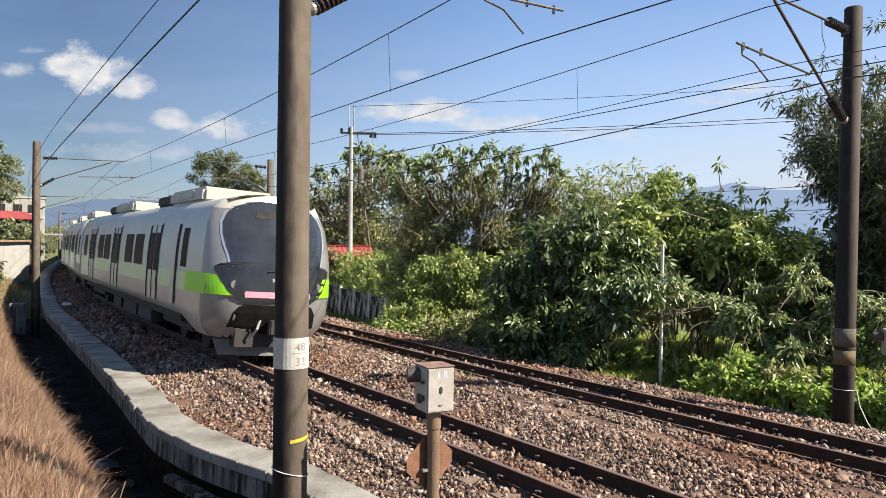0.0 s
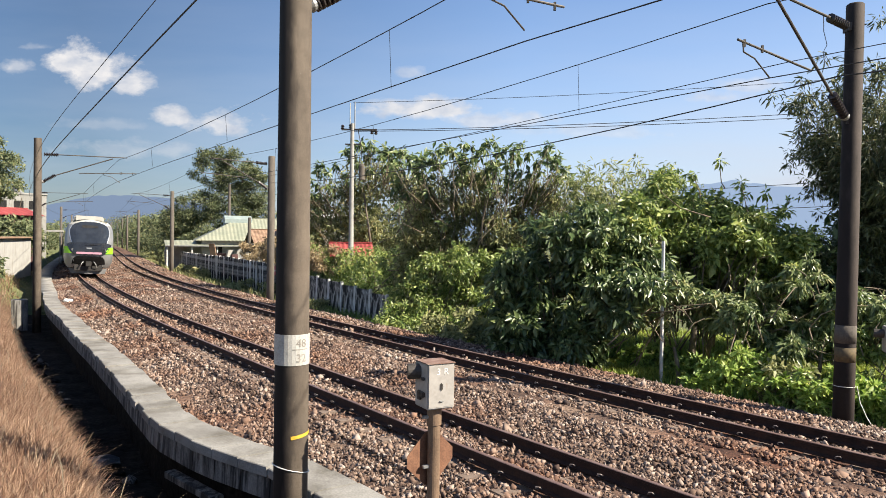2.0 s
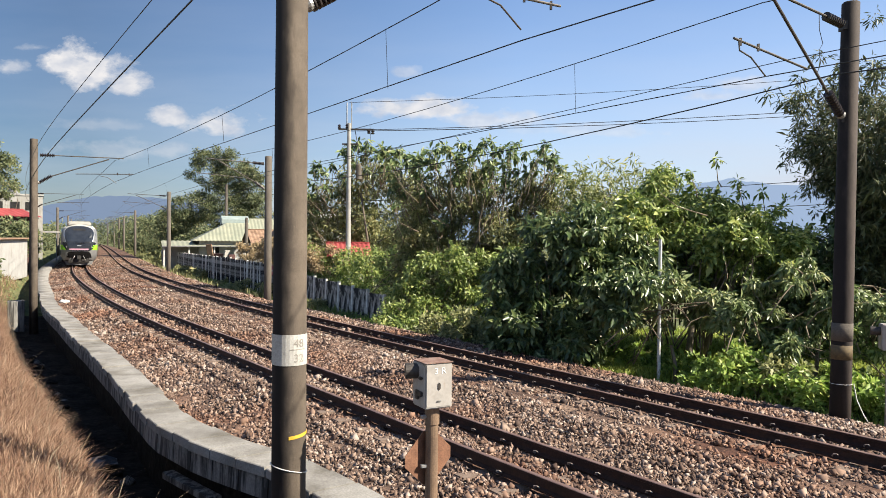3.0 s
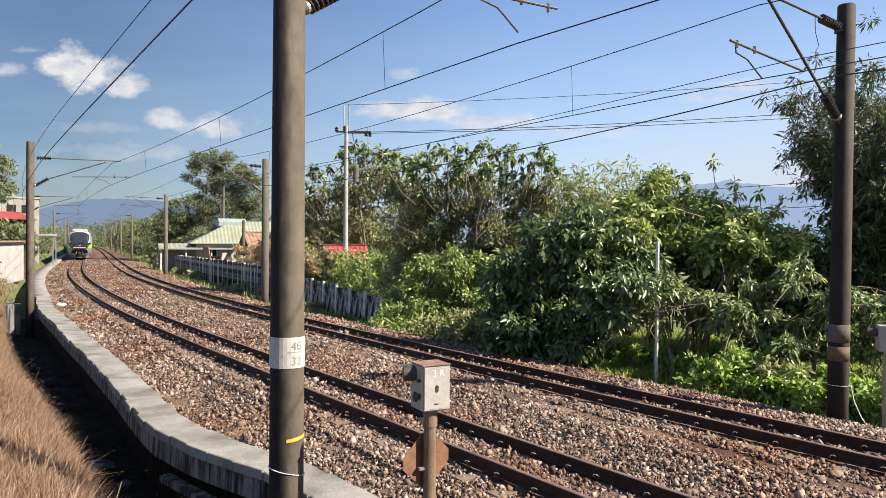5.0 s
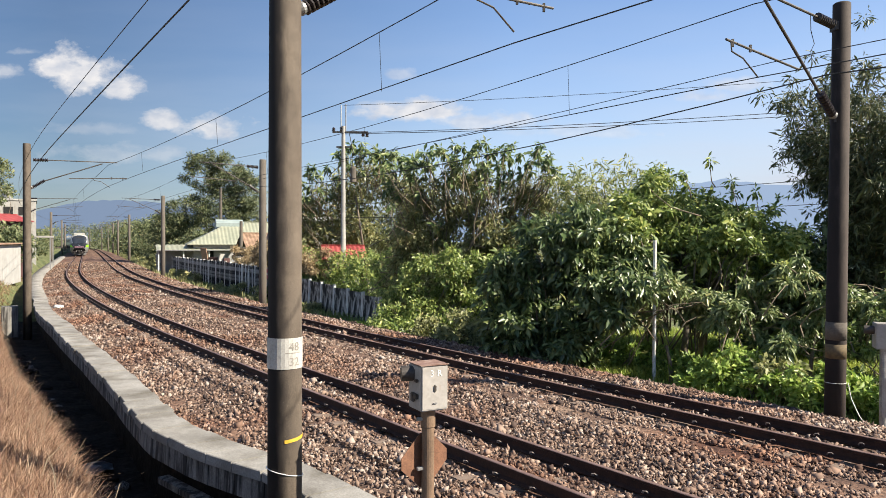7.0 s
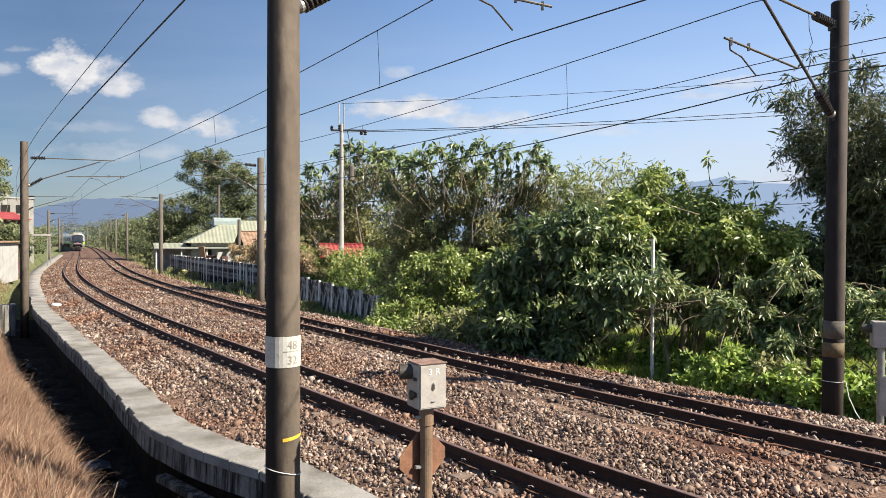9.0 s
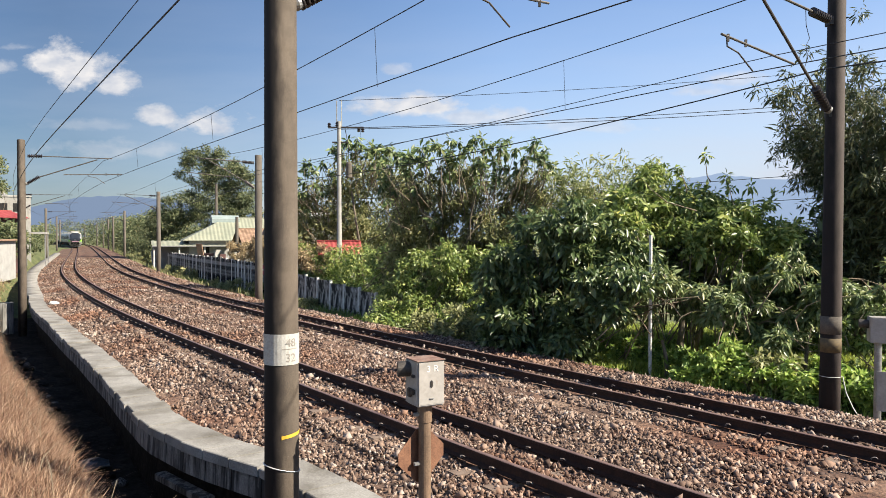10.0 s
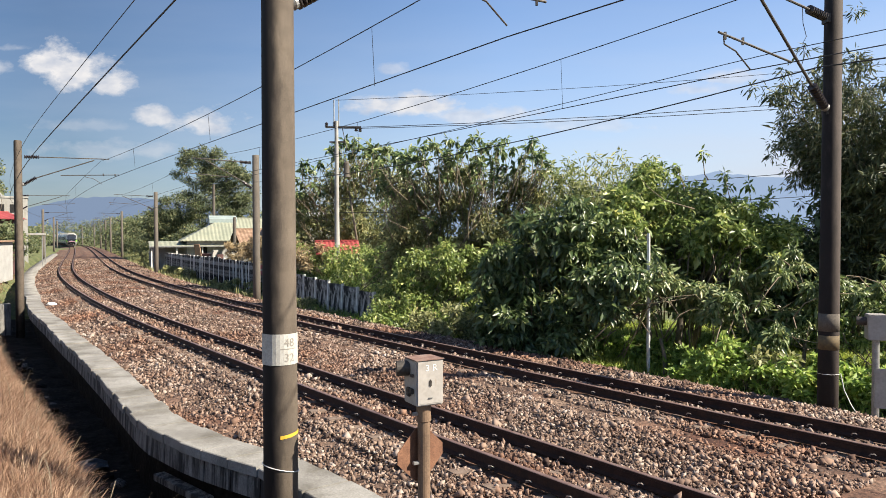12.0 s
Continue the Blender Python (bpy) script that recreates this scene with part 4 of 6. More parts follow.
def build_wires():
    near_s = [(-28, 6.3, 0), (1.8, 6.3, 0), (29.2, 6.05, 0)] + [(s, 6.2, 0) for s, u in LEFT_POLES[2:]]
    near_c = [(-28, 5.15, -0.15), (1.8, 5.24, 0.05), (29.2, 5.05, -0.1)] + [(s, 5.15, 0.12 * (-1) ** i) for i, (s, u) in enumerate(LEFT_POLES[2:])]
    far_s = [(-29, 6.3, 0)] + [(s, 6.28, 0) for s, u in RIGHT_POLES]
    far_c = [(-29, 5.2, 0.15)] + [(s, 5.2, 0.12 * (-1) ** i) for i, (s, u) in enumerate(RIGHT_POLES)]
    for u, st, ct, drops, who in ((0.0, near_s, near_c, (5.0, 13.1, 21.6, -3, 42, 54), "near track"), (TRACK_GAP, far_s, far_c, (4.6, 12.5, 20, -4, 40, 50), "far track")):
        mp, cp = span(u, st, 0.38), span(u, ct, 0.07)
        cs, cz = np.array([offsets(np.array([[p.x, p.y]]))[0, 0] for p in mp]), np.array([p.z for p in mp])
        pairs = []
        for s in drops:
            z1 = float(np.interp(s, cs, cz))
            pairs.append((along(s, u, z1), along(s, u + 0.05, 5.16)))
        wire("messenger_wire", mp, 0.0085, "dark twisted messenger wire above the " + who, pairs)
        wire("contact_wire", cp, 0.0085, "dark grooved contact wire above the " + who)
    wire("feeder_wire", span(6.3, [(-29, 5.9, 0), (0.8, 5.55, 0), (28, 5.3, 0), (60.5, 5.3, 0.3), (112.5, 5.3, 0.3), (200, 5.3, 0.3)], 0.48), 0.013, "thick dark feeder wire along the far poles")
    wire("earth_wire", span(4.75, [(-29, 5.9, 0), (0.8, 5.55, 0), (28, 5.2, 0), (60.5, 5.3, 0)], 0.12), 0.007, "thin dark earth wire beside the far contact wire")
    wire("feeder_wire", span(-3.2, [(-28, 6.2, 0), (1.8, 6.0, 0), (29.2, 5.1, 0.0), (64, 5.4, -0.3), (111, 5.5, -0.1)], 0.15), 0.013, "thick dark feeder wire along the near poles")
    wire("earth_wire", span(-3.2, [(-28, 6.7, 0), (1.8, 6.62, 0), (29.2, 5.98, 0), (64, 6.2, -0.3)], 0.15), 0.008, "thin dark wire along the tops of the near poles")


def build_signal():
    """Low signal lamp housing on a rusty pipe."""
    at = Vector((-0.13, 6.85, 0))
    sig = thing("signal_box", "grey steel track signal box on rusty pipe post", "signal", Matrix.Translation(at) @ Matrix.Rotation(radians(28), 4, "Z"))
    c, w, d = Vector((0, 0, 1.3)), 0.145, 0.14
    part("post", tube([(0.0, 0, -0.4), (0, 0, 1.1)], 0.062, 20), M_post, sig, smooth=False)
    part("collar", lathe([(0.066, 0.9), (0.072, 0.905), (0.072, 1.1), (0.066, 1.105)], 20), M_post, sig)
    body = part("housing", boxed(-w, w, -d, d, 1.08, 1.515, 0.012), M_box, sig)
    part("lid", boxed(-w - 0.006, w + 0.006, -d - 0.006, d + 0.006, 1.513, 1.522, 0.003), M_boxtop, body)
    part("door_seam", boxed(-w + 0.012, w - 0.012, -d - 0.003, -d + 0.002, 1.1, 1.5, 0.002), M_box, body)
    part("keyhole_plate", boxed(-0.014, 0.014, -d - 0.012, -d, 1.26, 1.33, 0.01), M_darksteel, body)
    part("knob", boxed(-0.022, 0.022, -d - 0.016, -d, 1.15, 1.16, 0.003), M_steel, body)
    for z, s in ((1.37, 0.03), (1.22, 0.05)):
        part("hasp", boxed(-w - 0.03, -w, -0.09, -0.09 + s * 1.6, z - s / 2, z + s / 2, 0.006), M_darksteel, body)
    part("padlock", boxed(-w - 0.035, -w - 0.005, -0.03, 0.03, 1.16, 1.25, 0.008), M_darksteel, body)
    hood = tube([(-w + 0.02, 0.06, 1.42), (-w - 0.1, 0.1, 1.42)], 0.075, 20)
    part("lamp_hood", hood, M_darksteel, sig, "dark round lamp hood")
    for text, x in (("3", -0.03), ("R", 0.05)):
        cu = bpy.data.curves.new("letter", "FONT")
        cu.body, cu.size, cu.align_x, cu.resolution_u, cu.extrude = text, 0.088, "CENTER", 3, 0.0006
        tmp = bpy.data.objects.new("letter", cu)
        me = bpy.data.meshes.new_from_object(tmp)
        bpy.data.objects.remove(tmp)
        bm = bmesh.new()
        bm.from_mesh(me)
        part("letter", bm, M_paint, body, "white painted " + text, m=Matrix.Translation((x, -d - 0.005, 1.412)) @ Matrix.Rotation(radians(90), 4, "X"))
    # octagonal rusty plate behind the post
    bm = bmesh.new()
    ring = [bm.verts.new((0.29 * math.cos(radians(a)), 0, 0.56 + 0.27 * math.sin(radians(a)))) for k, a in enumerate((12, 78, 102, 168, 192, 258, 282, 348))]
    f = bm.faces.new(ring)
    r = bmesh.ops.extrude_face_region(bm, geom=[f])
    for v in r["geom"]:
        if isinstance(v, bmesh.types.BMVert):
            v.co.y += 0.006
    bmesh.ops.recalc_face_normals(bm, faces=bm.faces[:])
    part("plate", bm, M_rust, sig, "rusty eight-sided steel plate", m=Matrix.Translation((0, 0.07, 0)) @ Matrix.Rotation(radians(12), 4, "Z"))
    for z in (0.5, 0.98):
        part("bolt", boxed(-0.12, -0.05, -0.02, 0.02, z - 0.015, z + 0.015, 0.004), M_steel, sig)
    # flat rusty lid lying by the post
    slab = part("steel_lid", boxed(-0.3, 0.3, -0.22, 0.22, -0.02, 0.02, 0.006), M_rust, m=Matrix.Translation((0.42, 6.55, -0.2)) @ Matrix.Rotation(radians(20), 4, "Z"))
    tagged(slab, "rusty flat steel lid lying on the ballast", "lid")
    loop = part("cable_loop", tube([(0.15 + 0.3 * math.cos(a), 7.2 + 0.12 * math.sin(a), -0.22 + 0.16 * max(0, math.sin(a))) for a in np.linspace(-0.4, 3.6, 14)], 0.012, 6), M_insul)
    tagged(loop, "dark cable arching out of the ballast", "cable")


# ---- plants ----
def leaf_cloud(rng, centres, radii, count, size, flat=0.6, droop=0.35, ragged=0.25, shell=0.55, wide=0.42):
    """Corners and quads of many folded leaves in and on a set of ellipsoids."""
    centres, radii = np.asarray(centres, float), np.asarray(radii, float)
    vol = np.prod(radii, 1) ** (2 / 3)
    which = rng.choice(len(centres), count, p=vol / vol.sum())
    d = rng.normal(0, 1, (count, 3))
    d /= np.linalg.norm(d, axis=1)[:, None]
    rad = (shell + (1 - shell) * rng.random(count) ** 0.6) * (1 + rng.normal(0, ragged, count))
    pos = centres[which] + d * radii[which] * rad[:, None]
    ax = d * 0.6 + rng.normal(0, 0.7, (count, 3))
    ax[:, 2] -= droop
    ax /= np.linalg.norm(ax, axis=1)[:, None]
    nr = rng.normal(0, flat, (count, 3)) + np.array([0.38, -0.5, 0.75]) + d * 0.45
    side = np.cross(ax, nr)
    side /= np.linalg.norm(side, axis=1)[:, None] + 1e-9
    up = np.cross(side, ax)
    L = size * rng.lognormal(0, 0.28, count)
    Wd = L * wide
    tip = pos + ax * L[:, None]
    mid = pos + ax * (L * 0.5)[:, None]
    a = mid + side * (Wd * 0.5)[:, None] + up * (L * 0.1)[:, None]
    b = mid - side * (Wd * 0.5)[:, None] + up * (L * 0.1)[:, None]
    v = np.stack([pos, a, tip, b], 1).reshape(-1, 3)
    k = np.arange(count) * 4
    t = np.stack([np.stack([k, k + 1, k + 2], 1), np.stack([k, k + 2, k + 3], 1)], 1).reshape(-1, 3)
    return v, t


def cluster_points(rng, centres, radii, per, spread):
    """Small twig clusters spread over large masses, for an uneven outline with gaps."""
    out, rr = [], []
    for c, r in zip(np.asarray(centres, float), np.asarray(radii, float)):
        n = max(3, int(per * np.prod(r) ** (2 / 3)))
        d = rng.normal(0, 1, (n, 3))
        d /= np.linalg.norm(d, axis=1)[:, None]
        out.append(c + d * r * (0.35 + 0.65 * rng.random((n, 1)) ** 0.45))
        rr.append(np.repeat(spread * rng.lognormal(0, 0.3, (n, 1)), 3, 1) * np.array([1, 1, 0.75]))
    return np.concatenate(out), np.concatenate(rr)


def tree(name, label, base, centres, radii, leaves, size, mat, seed, trunk=0.09, per=9, spread=0.35, droop=0.35, wide=0.42, ragged=0.25, bark=None, category="tree", limbs=14, group=""):
    rng = np.random.default_rng(seed)
    ob = thing(name, label, category, group=group)
    cc, cr = cluster_points(rng, centres, radii, per, spread)
    v, t = leaf_cloud(rng, cc, cr, leaves, size, droop=droop, ragged=ragged, shell=0.15, wide=wide)
    soup("crown", v, t, mat, parent=ob)
    pick = rng.choice(len(cc), min(limbs, len(cc)), replace=False)
    b = Vector(base)
    top = Vector(np.mean(np.asarray(centres), 0).tolist())
    split = b.lerp(top, 0.45)
    part("trunk", tube([b, b.lerp(split, 0.5) + Vector((0.05, 0.03, 0)), split], [trunk * 1.25, trunk, trunk * 0.7], 8), bark or M_bark, ob, smooth=True)
    bm = bmesh.new()
    for i in pick:
        t = Vector(cc[i])
        near = bark is M_twig
        foot = t + Vector((rng.normal(0, 0.5), rng.normal(0, 0.35), -abs(rng.normal(0.35, 0.35)))) * 1.6 if near else Vector((t.x + (b.x - t.x) * rng.uniform(0.25, 0.75), t.y + (b.y - t.y) * rng.uniform(0.25, 0.75), b.z + (t.z - b.z) * rng.uniform(0.1, 0.65)))
        side = Vector(rng.normal(0, 0.12, 3)) * (t - foot).length
        tube_into(bm, [foot.lerp(t, f) + side * (4 * f * (1 - f)) + Vector((0, 0, 0.1 * (t - foot).length * math.sin(f * math.pi))) for f in (0, 0.3, 0.65, 1)], [trunk * 0.2 + 0.006, trunk * 0.16 + 0.005, trunk * 0.1 + 0.004, 0.004], 5)
    part("branchwork", bm, bark or M_bark, ob, smooth=True)["kind"] = "stuff"
    return ob


def rosette_tree(name, label, base, tips, leaves, size, mat, seed, stem=1.6):
    """Tufts of long drooping leaves at the ends of bare ascending twigs."""
    rng = np.random.default_rng(seed)
    ob = thing(name, label, "tree")
    tips = np.asarray(tips, float)
    v, t = leaf_cloud(rng, tips, np.full((len(tips), 3), 0.09), leaves * len(tips), size, flat=0.35, droop=0.75, ragged=0.2, shell=0.4, wide=0.36)
    soup("crown", v, t, mat, parent=ob)
    b = Vector(base)
    top = Vector(tips.mean(0).tolist()) - Vector((0, 0, 1.5))
    part("trunk", tube([b, b.lerp(top, 0.5) + Vector((0.06, 0, 0)), top], [0.09, 0.07, 0.045], 8), M_bark, ob, smooth=True)
    bm = bmesh.new()
    for q in tips:
        q = Vector(q.tolist())
        foot = q + Vector(((top.x - q.x) * 0.25 + rng.normal(0, 0.3), rng.normal(0, 0.3), -stem * rng.uniform(0.7, 1.4)))
        bow = Vector((rng.normal(0, 0.16), rng.normal(0, 0.16), -0.12))
        tube_into(bm, [foot, foot.lerp(q, 0.4) + bow, foot.lerp(q, 0.75) + bow * 0.6, q], [0.02, 0.015, 0.011, 0.007], 5)
    part("branchwork", bm, M_twig, ob, smooth=True)["kind"] = "stuff"
    return ob


def bamboo(name, label, base, height, spreadx, spready, culms, leaves, size, mat, seed, lean=(0, 0)):
    rng = np.random.default_rng(seed)
    ob = thing(name, label, "bamboo")
    bm = bmesh.new()
    cc, cr = [], []
    for k in range(culms):
        a = rng.uniform(0, 6.283)
        b = Vector(base) + Vector((math.cos(a) * spreadx * 0.35 * rng.random(), math.sin(a) * spready * 0.35 * rng.random(), 0))
        h = height * rng.uniform(0.62, 1.0)
        out = Vector((math.cos(a) * spreadx * rng.uniform(0.4, 1.0) + lean[0], math.sin(a) * spready * rng.uniform(0.4, 1.0) + lean[1], 0))
        pts = []
        for i in range(9):
            f = i / 8
            p = b + Vector((0, 0, h * (f - 0.12 * f ** 4))) + out * f ** 2.2
            pts.append(p)
            if f > 0.15:
                for _ in range(5):
                    cc.append(p + Vector(rng.normal(0, 0.42, 3)))
                    cr.append((0.24, 0.24, 0.16))
        tube_into(bm, pts, [0.03 * (1 - 0.85 * i / 8) + 0.004 for i in range(9)], 5)
    v, t = leaf_cloud(rng, cc, cr, leaves, size, droop=0.7, ragged=0.3, shell=0.05, wide=0.2)
    soup("leaves", v, t, mat, parent=ob)
    part("stalkwork", bm, M_twig, ob, smooth=True)["kind"] = "stuff"
    return ob


def build_grass():
    rng = np.random.default_rng(21)
    # dry grass on the near bank
    us = [-4.28, -4.6, -4.9, -5.3, -5.8, -6.5, -7.5, -9, -11]
    bank = strip("bank", np.arange(-25, 37, 0.5), us, lambda u, q: float(land_height(np.array([[q, u]]))[0]) + (0.1 if u < -4.5 else -0.06), M_thatch, 0.03)
    tagged(bank, "bank of dead grass litter beside the drain", "bank", kind="structure")
    n = 115000
    s = np.where(rng.random(n) < 0.65, rng.uniform(-4, 12, n), rng.uniform(-4, 34, n))
    u = np.interp(s, [-4, 3, 8, 14, 20, 34], [-4.62, -4.5, -4.34, -4.22, -4.15, -4.1]) - rng.exponential(0.9, n)
    x, y, h = np.interp(s, LINE_S, LINE_X), np.interp(s, LINE_S, LINE_Y), np.interp(s, LINE_S, LINE_H)
    x, y = x + u * np.cos(h), y + u * np.sin(h)
    ok = (np.hypot(x, y) > 4.0) & (u > -11)
    x, y, u, s = x[ok], y[ok], u[ok], s[ok]
    z = land_height(np.column_stack([s, u])) - 0.03
    pale = rng.random(len(x)) < 0.006
    make_blades("bare_stems", x[pale], y[pale], z[pale], 0.35, 0.8, 0.005, M_twig, rng, "long bare bleached stems leaning over the drain", lean=0.75)
    make_blades("dry_grass", x, y, z, 0.12, 0.44, 0.0048, M_dry, rng, "tall dry straw-coloured grass on the bank beside the drain", lean=0.55)
    # fresh weeds: far verge, ditch sides, by the left wall
    n = 26000
    s = rng.uniform(-6, 60, n)
    u = np.where(rng.random(n) < 0.8, rng.uniform(7.6, 12, n), rng.uniform(7.3, 8.4, n))
    x, y, h = np.interp(s, LINE_S, LINE_X), np.interp(s, LINE_S, LINE_Y), np.interp(s, LINE_S, LINE_H)
    x, y = x + u * np.cos(h), y + u * np.sin(h)
    z = land_height(np.column_stack([s, u])) - 0.03
    make_blades("verge_grass", x, y, z, 0.12, 0.4, 0.012, M_grass, rng, "fresh green grass and weeds along the far verge", lean=0.45)
    n = 40000
    x, y = rng.uniform(3.2, 12.0, n), 17.2 + 9.0 * rng.random(n) ** 1.3
    z = np.full(n, -0.68)
    make_blades("lawn", x, y, z, 0.12, 0.36, 0.012, M_lawn, rng, "sunlit bright green grass clearing behind the shrubs", lean=0.5)
    n = 9000
    s = rng.uniform(22, 190, n)
    u = rng.uniform(6.9, 10.5, n)
    x, y, h = np.interp(s, LINE_S, LINE_X), np.interp(s, LINE_S, LINE_Y), np.interp(s, LINE_S, LINE_H)
    x, y = x + u * np.cos(h), y + u * np.sin(h)
    z = land_height(np.column_stack([s, u])) - 0.03
    z = np.maximum(z, np.interp(u, [6.2, 7.4, 8.6], [-0.25, -0.55, -0.95]))
    make_blades("far_weeds", x, y, z, 0.12, 0.5, 0.025, M_leafC, rng, "green weeds along the distant verge", lean=0.45)
    n = 9000
    s = rng.uniform(30, 75, n)
    u = -3.6 - rng.exponential(1.4, n)
    x, y, h = np.interp(s, LINE_S, LINE_X), np.interp(s, LINE_S, LINE_Y), np.interp(s, LINE_S, LINE_H)
    x, y = x + u * np.cos(h), y + u * np.sin(h)
    z = land_height(np.column_stack([s, u])) - 0.03
    dead = rng.random(n) < 0.55
    make_blades("weeds", x[~dead], y[~dead], z[~dead], 0.15, 0.45, 0.02, M_leafC, rng, "patchy green weeds beside the walkway", lean=0.5)
    make_blades("dead_weeds", x[dead], y[dead], z[dead], 0.15, 0.5, 0.016, M_dry, rng, "withered brown weeds beside the walkway", lean=0.6)


def make_blades(name, x, y, z, lo, hi, width, mat, rng, label, lean=0.3):
    n = len(x)
    L = rng.uniform(lo, hi, n)
    a = rng.uniform(0, 6.283, n)
    dx, dy = np.cos(a), np.sin(a)
    tilt = np.clip(np.abs(rng.normal(lean, 0.34, n)), 0, 1.2) * L
    b = rng.uniform(0, 6.283, n)
    w = width * rng.uniform(0.6, 1.5, n)
    wx, wy = np.cos(b) * w, np.sin(b) * w
    p0 = np.column_stack([x - wx, y - wy, z])
    p1 = np.column_stack([x + wx, y + wy, z])
    m0 = np.column_stack([x + dx * tilt * 0.35 - wx * 0.7, y + dy * tilt * 0.35 - wy * 0.7, z + L * 0.6])
    m1 = np.column_stack([x + dx * tilt * 0.35 + wx * 0.7, y + dy * tilt * 0.35 + wy * 0.7, z + L * 0.6])
    tp = np.column_stack([x + dx * tilt, y + dy * tilt, z + L * np.sqrt(np.clip(1 - (tilt / L) ** 2 * 0.5, 0.2, 1))])
    v = np.stack([p0, p1, m1, m0, tp], 1).reshape(-1, 3)
    k = np.arange(n) * 5
    t = np.concatenate([np.stack([k, k + 1, k + 2], 1), np.stack([k, k + 2, k + 3], 1), np.stack([k + 3, k + 2, k + 4], 1)])
    soup(name, v, t, mat, label, "grass")


def build_plants():
    def mass(x0, x1, y, z_low, tops, r, rows, seed):
        """Ellipsoids that fill a stretch of thicket up to its uneven top [(x, z), ...]."""
        g = np.random.default_rng(seed)
        cs, rs = [], []
        for x in np.arange(x0 + r * 0.6, x1, r * 1.15):
            top = float(np.interp(x, [q[0] for q in tops], [q[1] for q in tops]))
            for k in range(rows):
                z = z_low + (top - r * 0.55 - z_low) * (k + 0.35) / (rows - 0.65)
                cs.append((x + g.normal(0, 0.2), y + g.normal(0, 0.5) + 0.5 * k / rows, min(z, top - r * 0.5)))
                rs.append((r * g.uniform(0.8, 1.15), r * g.uniform(0.7, 1.0), r * g.uniform(0.75, 1.1)))
        return cs, rs

    tops = [(1.1, 1.6), (2.0, 2.9), (3.2, 3.3), (4.2, 3.2), (4.9, 2.6)]
    cs, rs = mass(1.1, 3.5, 18.3, -0.5, tops, 0.75, 4, 1)
    more = mass(3.2, 4.9, 18.4, 1.2, tops, 0.7, 3, 13)
    cs, rs = cs + more[0], rs + more[1]
    tree("shrub_tree", "dense dark green tree with drooping broad leaves", (3.2, 18.8, -0.7), cs, rs, 27000, 0.2, M_leafA, 31, per=30, spread=0.24, droop=1.0, wide=0.36, limbs=40)
    cs, rs = mass(4.4, 9.4, 19.2, 2.0, [(4.4, 3.6), (5.6, 4.2), (6.5, 4.5), (7.2, 4.1), (8.2, 3.85), (9.0, 3.6), (9.4, 3.0)], 0.7, 3, 2)
    tree("broadleaf_tree", "sunlit bright green tree with arching bare limbs", (6.4, 18.8, -0.7), cs, rs, 28000, 0.16, M_leafB, 32, per=26, spread=0.25, droop=0.6, wide=0.42, limbs=80)
    # shaded back growth and the open shrubs before it
    cs, rs = mass(4.2, 10.6, 21.6, 0.9, [(4.2, 3.0), (10.6, 3.2)], 0.85, 3, 3)
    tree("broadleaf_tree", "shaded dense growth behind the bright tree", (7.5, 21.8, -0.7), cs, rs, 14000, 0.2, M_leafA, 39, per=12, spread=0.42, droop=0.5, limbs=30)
    cs, rs = mass(6.3, 11.2, 16.6, 0.55, [(6.3, 1.2), (7.2, 1.9), (8.4, 2.3), (9.6, 2.0), (11.2, 1.5)], 0.55, 3, 4)
    tree("shrub", "open shrub with pale drooping leaves and bare twigs", (8.6, 16.6, -0.7), cs, rs, 9500, 0.17, M_leafP, 34, trunk=0.05, per=15, spread=0.17, droop=1.0, wide=0.3, bark=M_twig, category="shrub", limbs=110)
    cs, rs = mass(4.4, 7.0, 17.8, 0.7, [(4.4, 1.6), (5.4, 1.9), (7.0, 1.7)], 0.5, 3, 5)
    tree("shrub", "low tangled shrub with thin bare twigs", (5.6, 17.2, -0.7), cs, rs, 3800, 0.16, M_leafP, 35, trunk=0.05, per=16, spread=0.17, droop=0.9, wide=0.32, bark=M_twig, category="shrub", limbs=110)
    # tall thicket further along
    tops = [(-2.2, 5.5), (-0.5, 5.8), (1.0, 6.1), (2.2, 6.0), (3.4, 6.1), (4.4, 5.5), (4.9, 4.5)]
    cs, rs = mass(-2.0, 4.9, 28.4, 0.2, [(x, z - 0.75) for x, z in tops], 0.95, 6, 6)
    tree("thicket_tree", "tall thin-leaved tree with pale branching twigs", (1.0, 28.8, -0.7), cs, rs, 42000, 0.17, M_leafC, 36, trunk=0.07, per=24, spread=0.3, droop=0.6, wide=0.34, bark=M_twig, limbs=260)
    tops2 = [(-8.6, 5.2), (-7.3, 6.2), (-5.8, 7.3), (-4.4, 7.6), (-2.6, 7.2), (-1.4, 6.6)]
    cs, rs = mass(-8.6, -1.2, 40.0, 0.4, [(x, z - 0.8) for x, z in tops2], 1.15, 5, 16)
    tree("thicket_tree", "loose grey-green tree behind the utility pole", (-4.6, 40.4, -0.7), cs, rs, 26000, 0.22, M_leafC, 48, trunk=0.09, per=18, spread=0.4, droop=0.6, wide=0.36, bark=M_twig, limbs=140)
    g = np.random.default_rng(7)
    def crown_tips(line, y, n, low):
        x = g.uniform(line[0][0], line[-1][0], n)
        top = np.interp(x, [q[0] for q in line], [q[1] for q in line])
        return np.column_stack([x, y + g.normal(0, 0.6, n), top + 0.35 - np.abs(g.normal(0, low, n))])

    rosette_tree("thicket_tree", "tree of large leaf rosettes on long bare twigs", (0.6, 28.4, -0.7), crown_tips(tops, 27.5, 120, 0.9), 20, 0.25, M_leafR, 37)
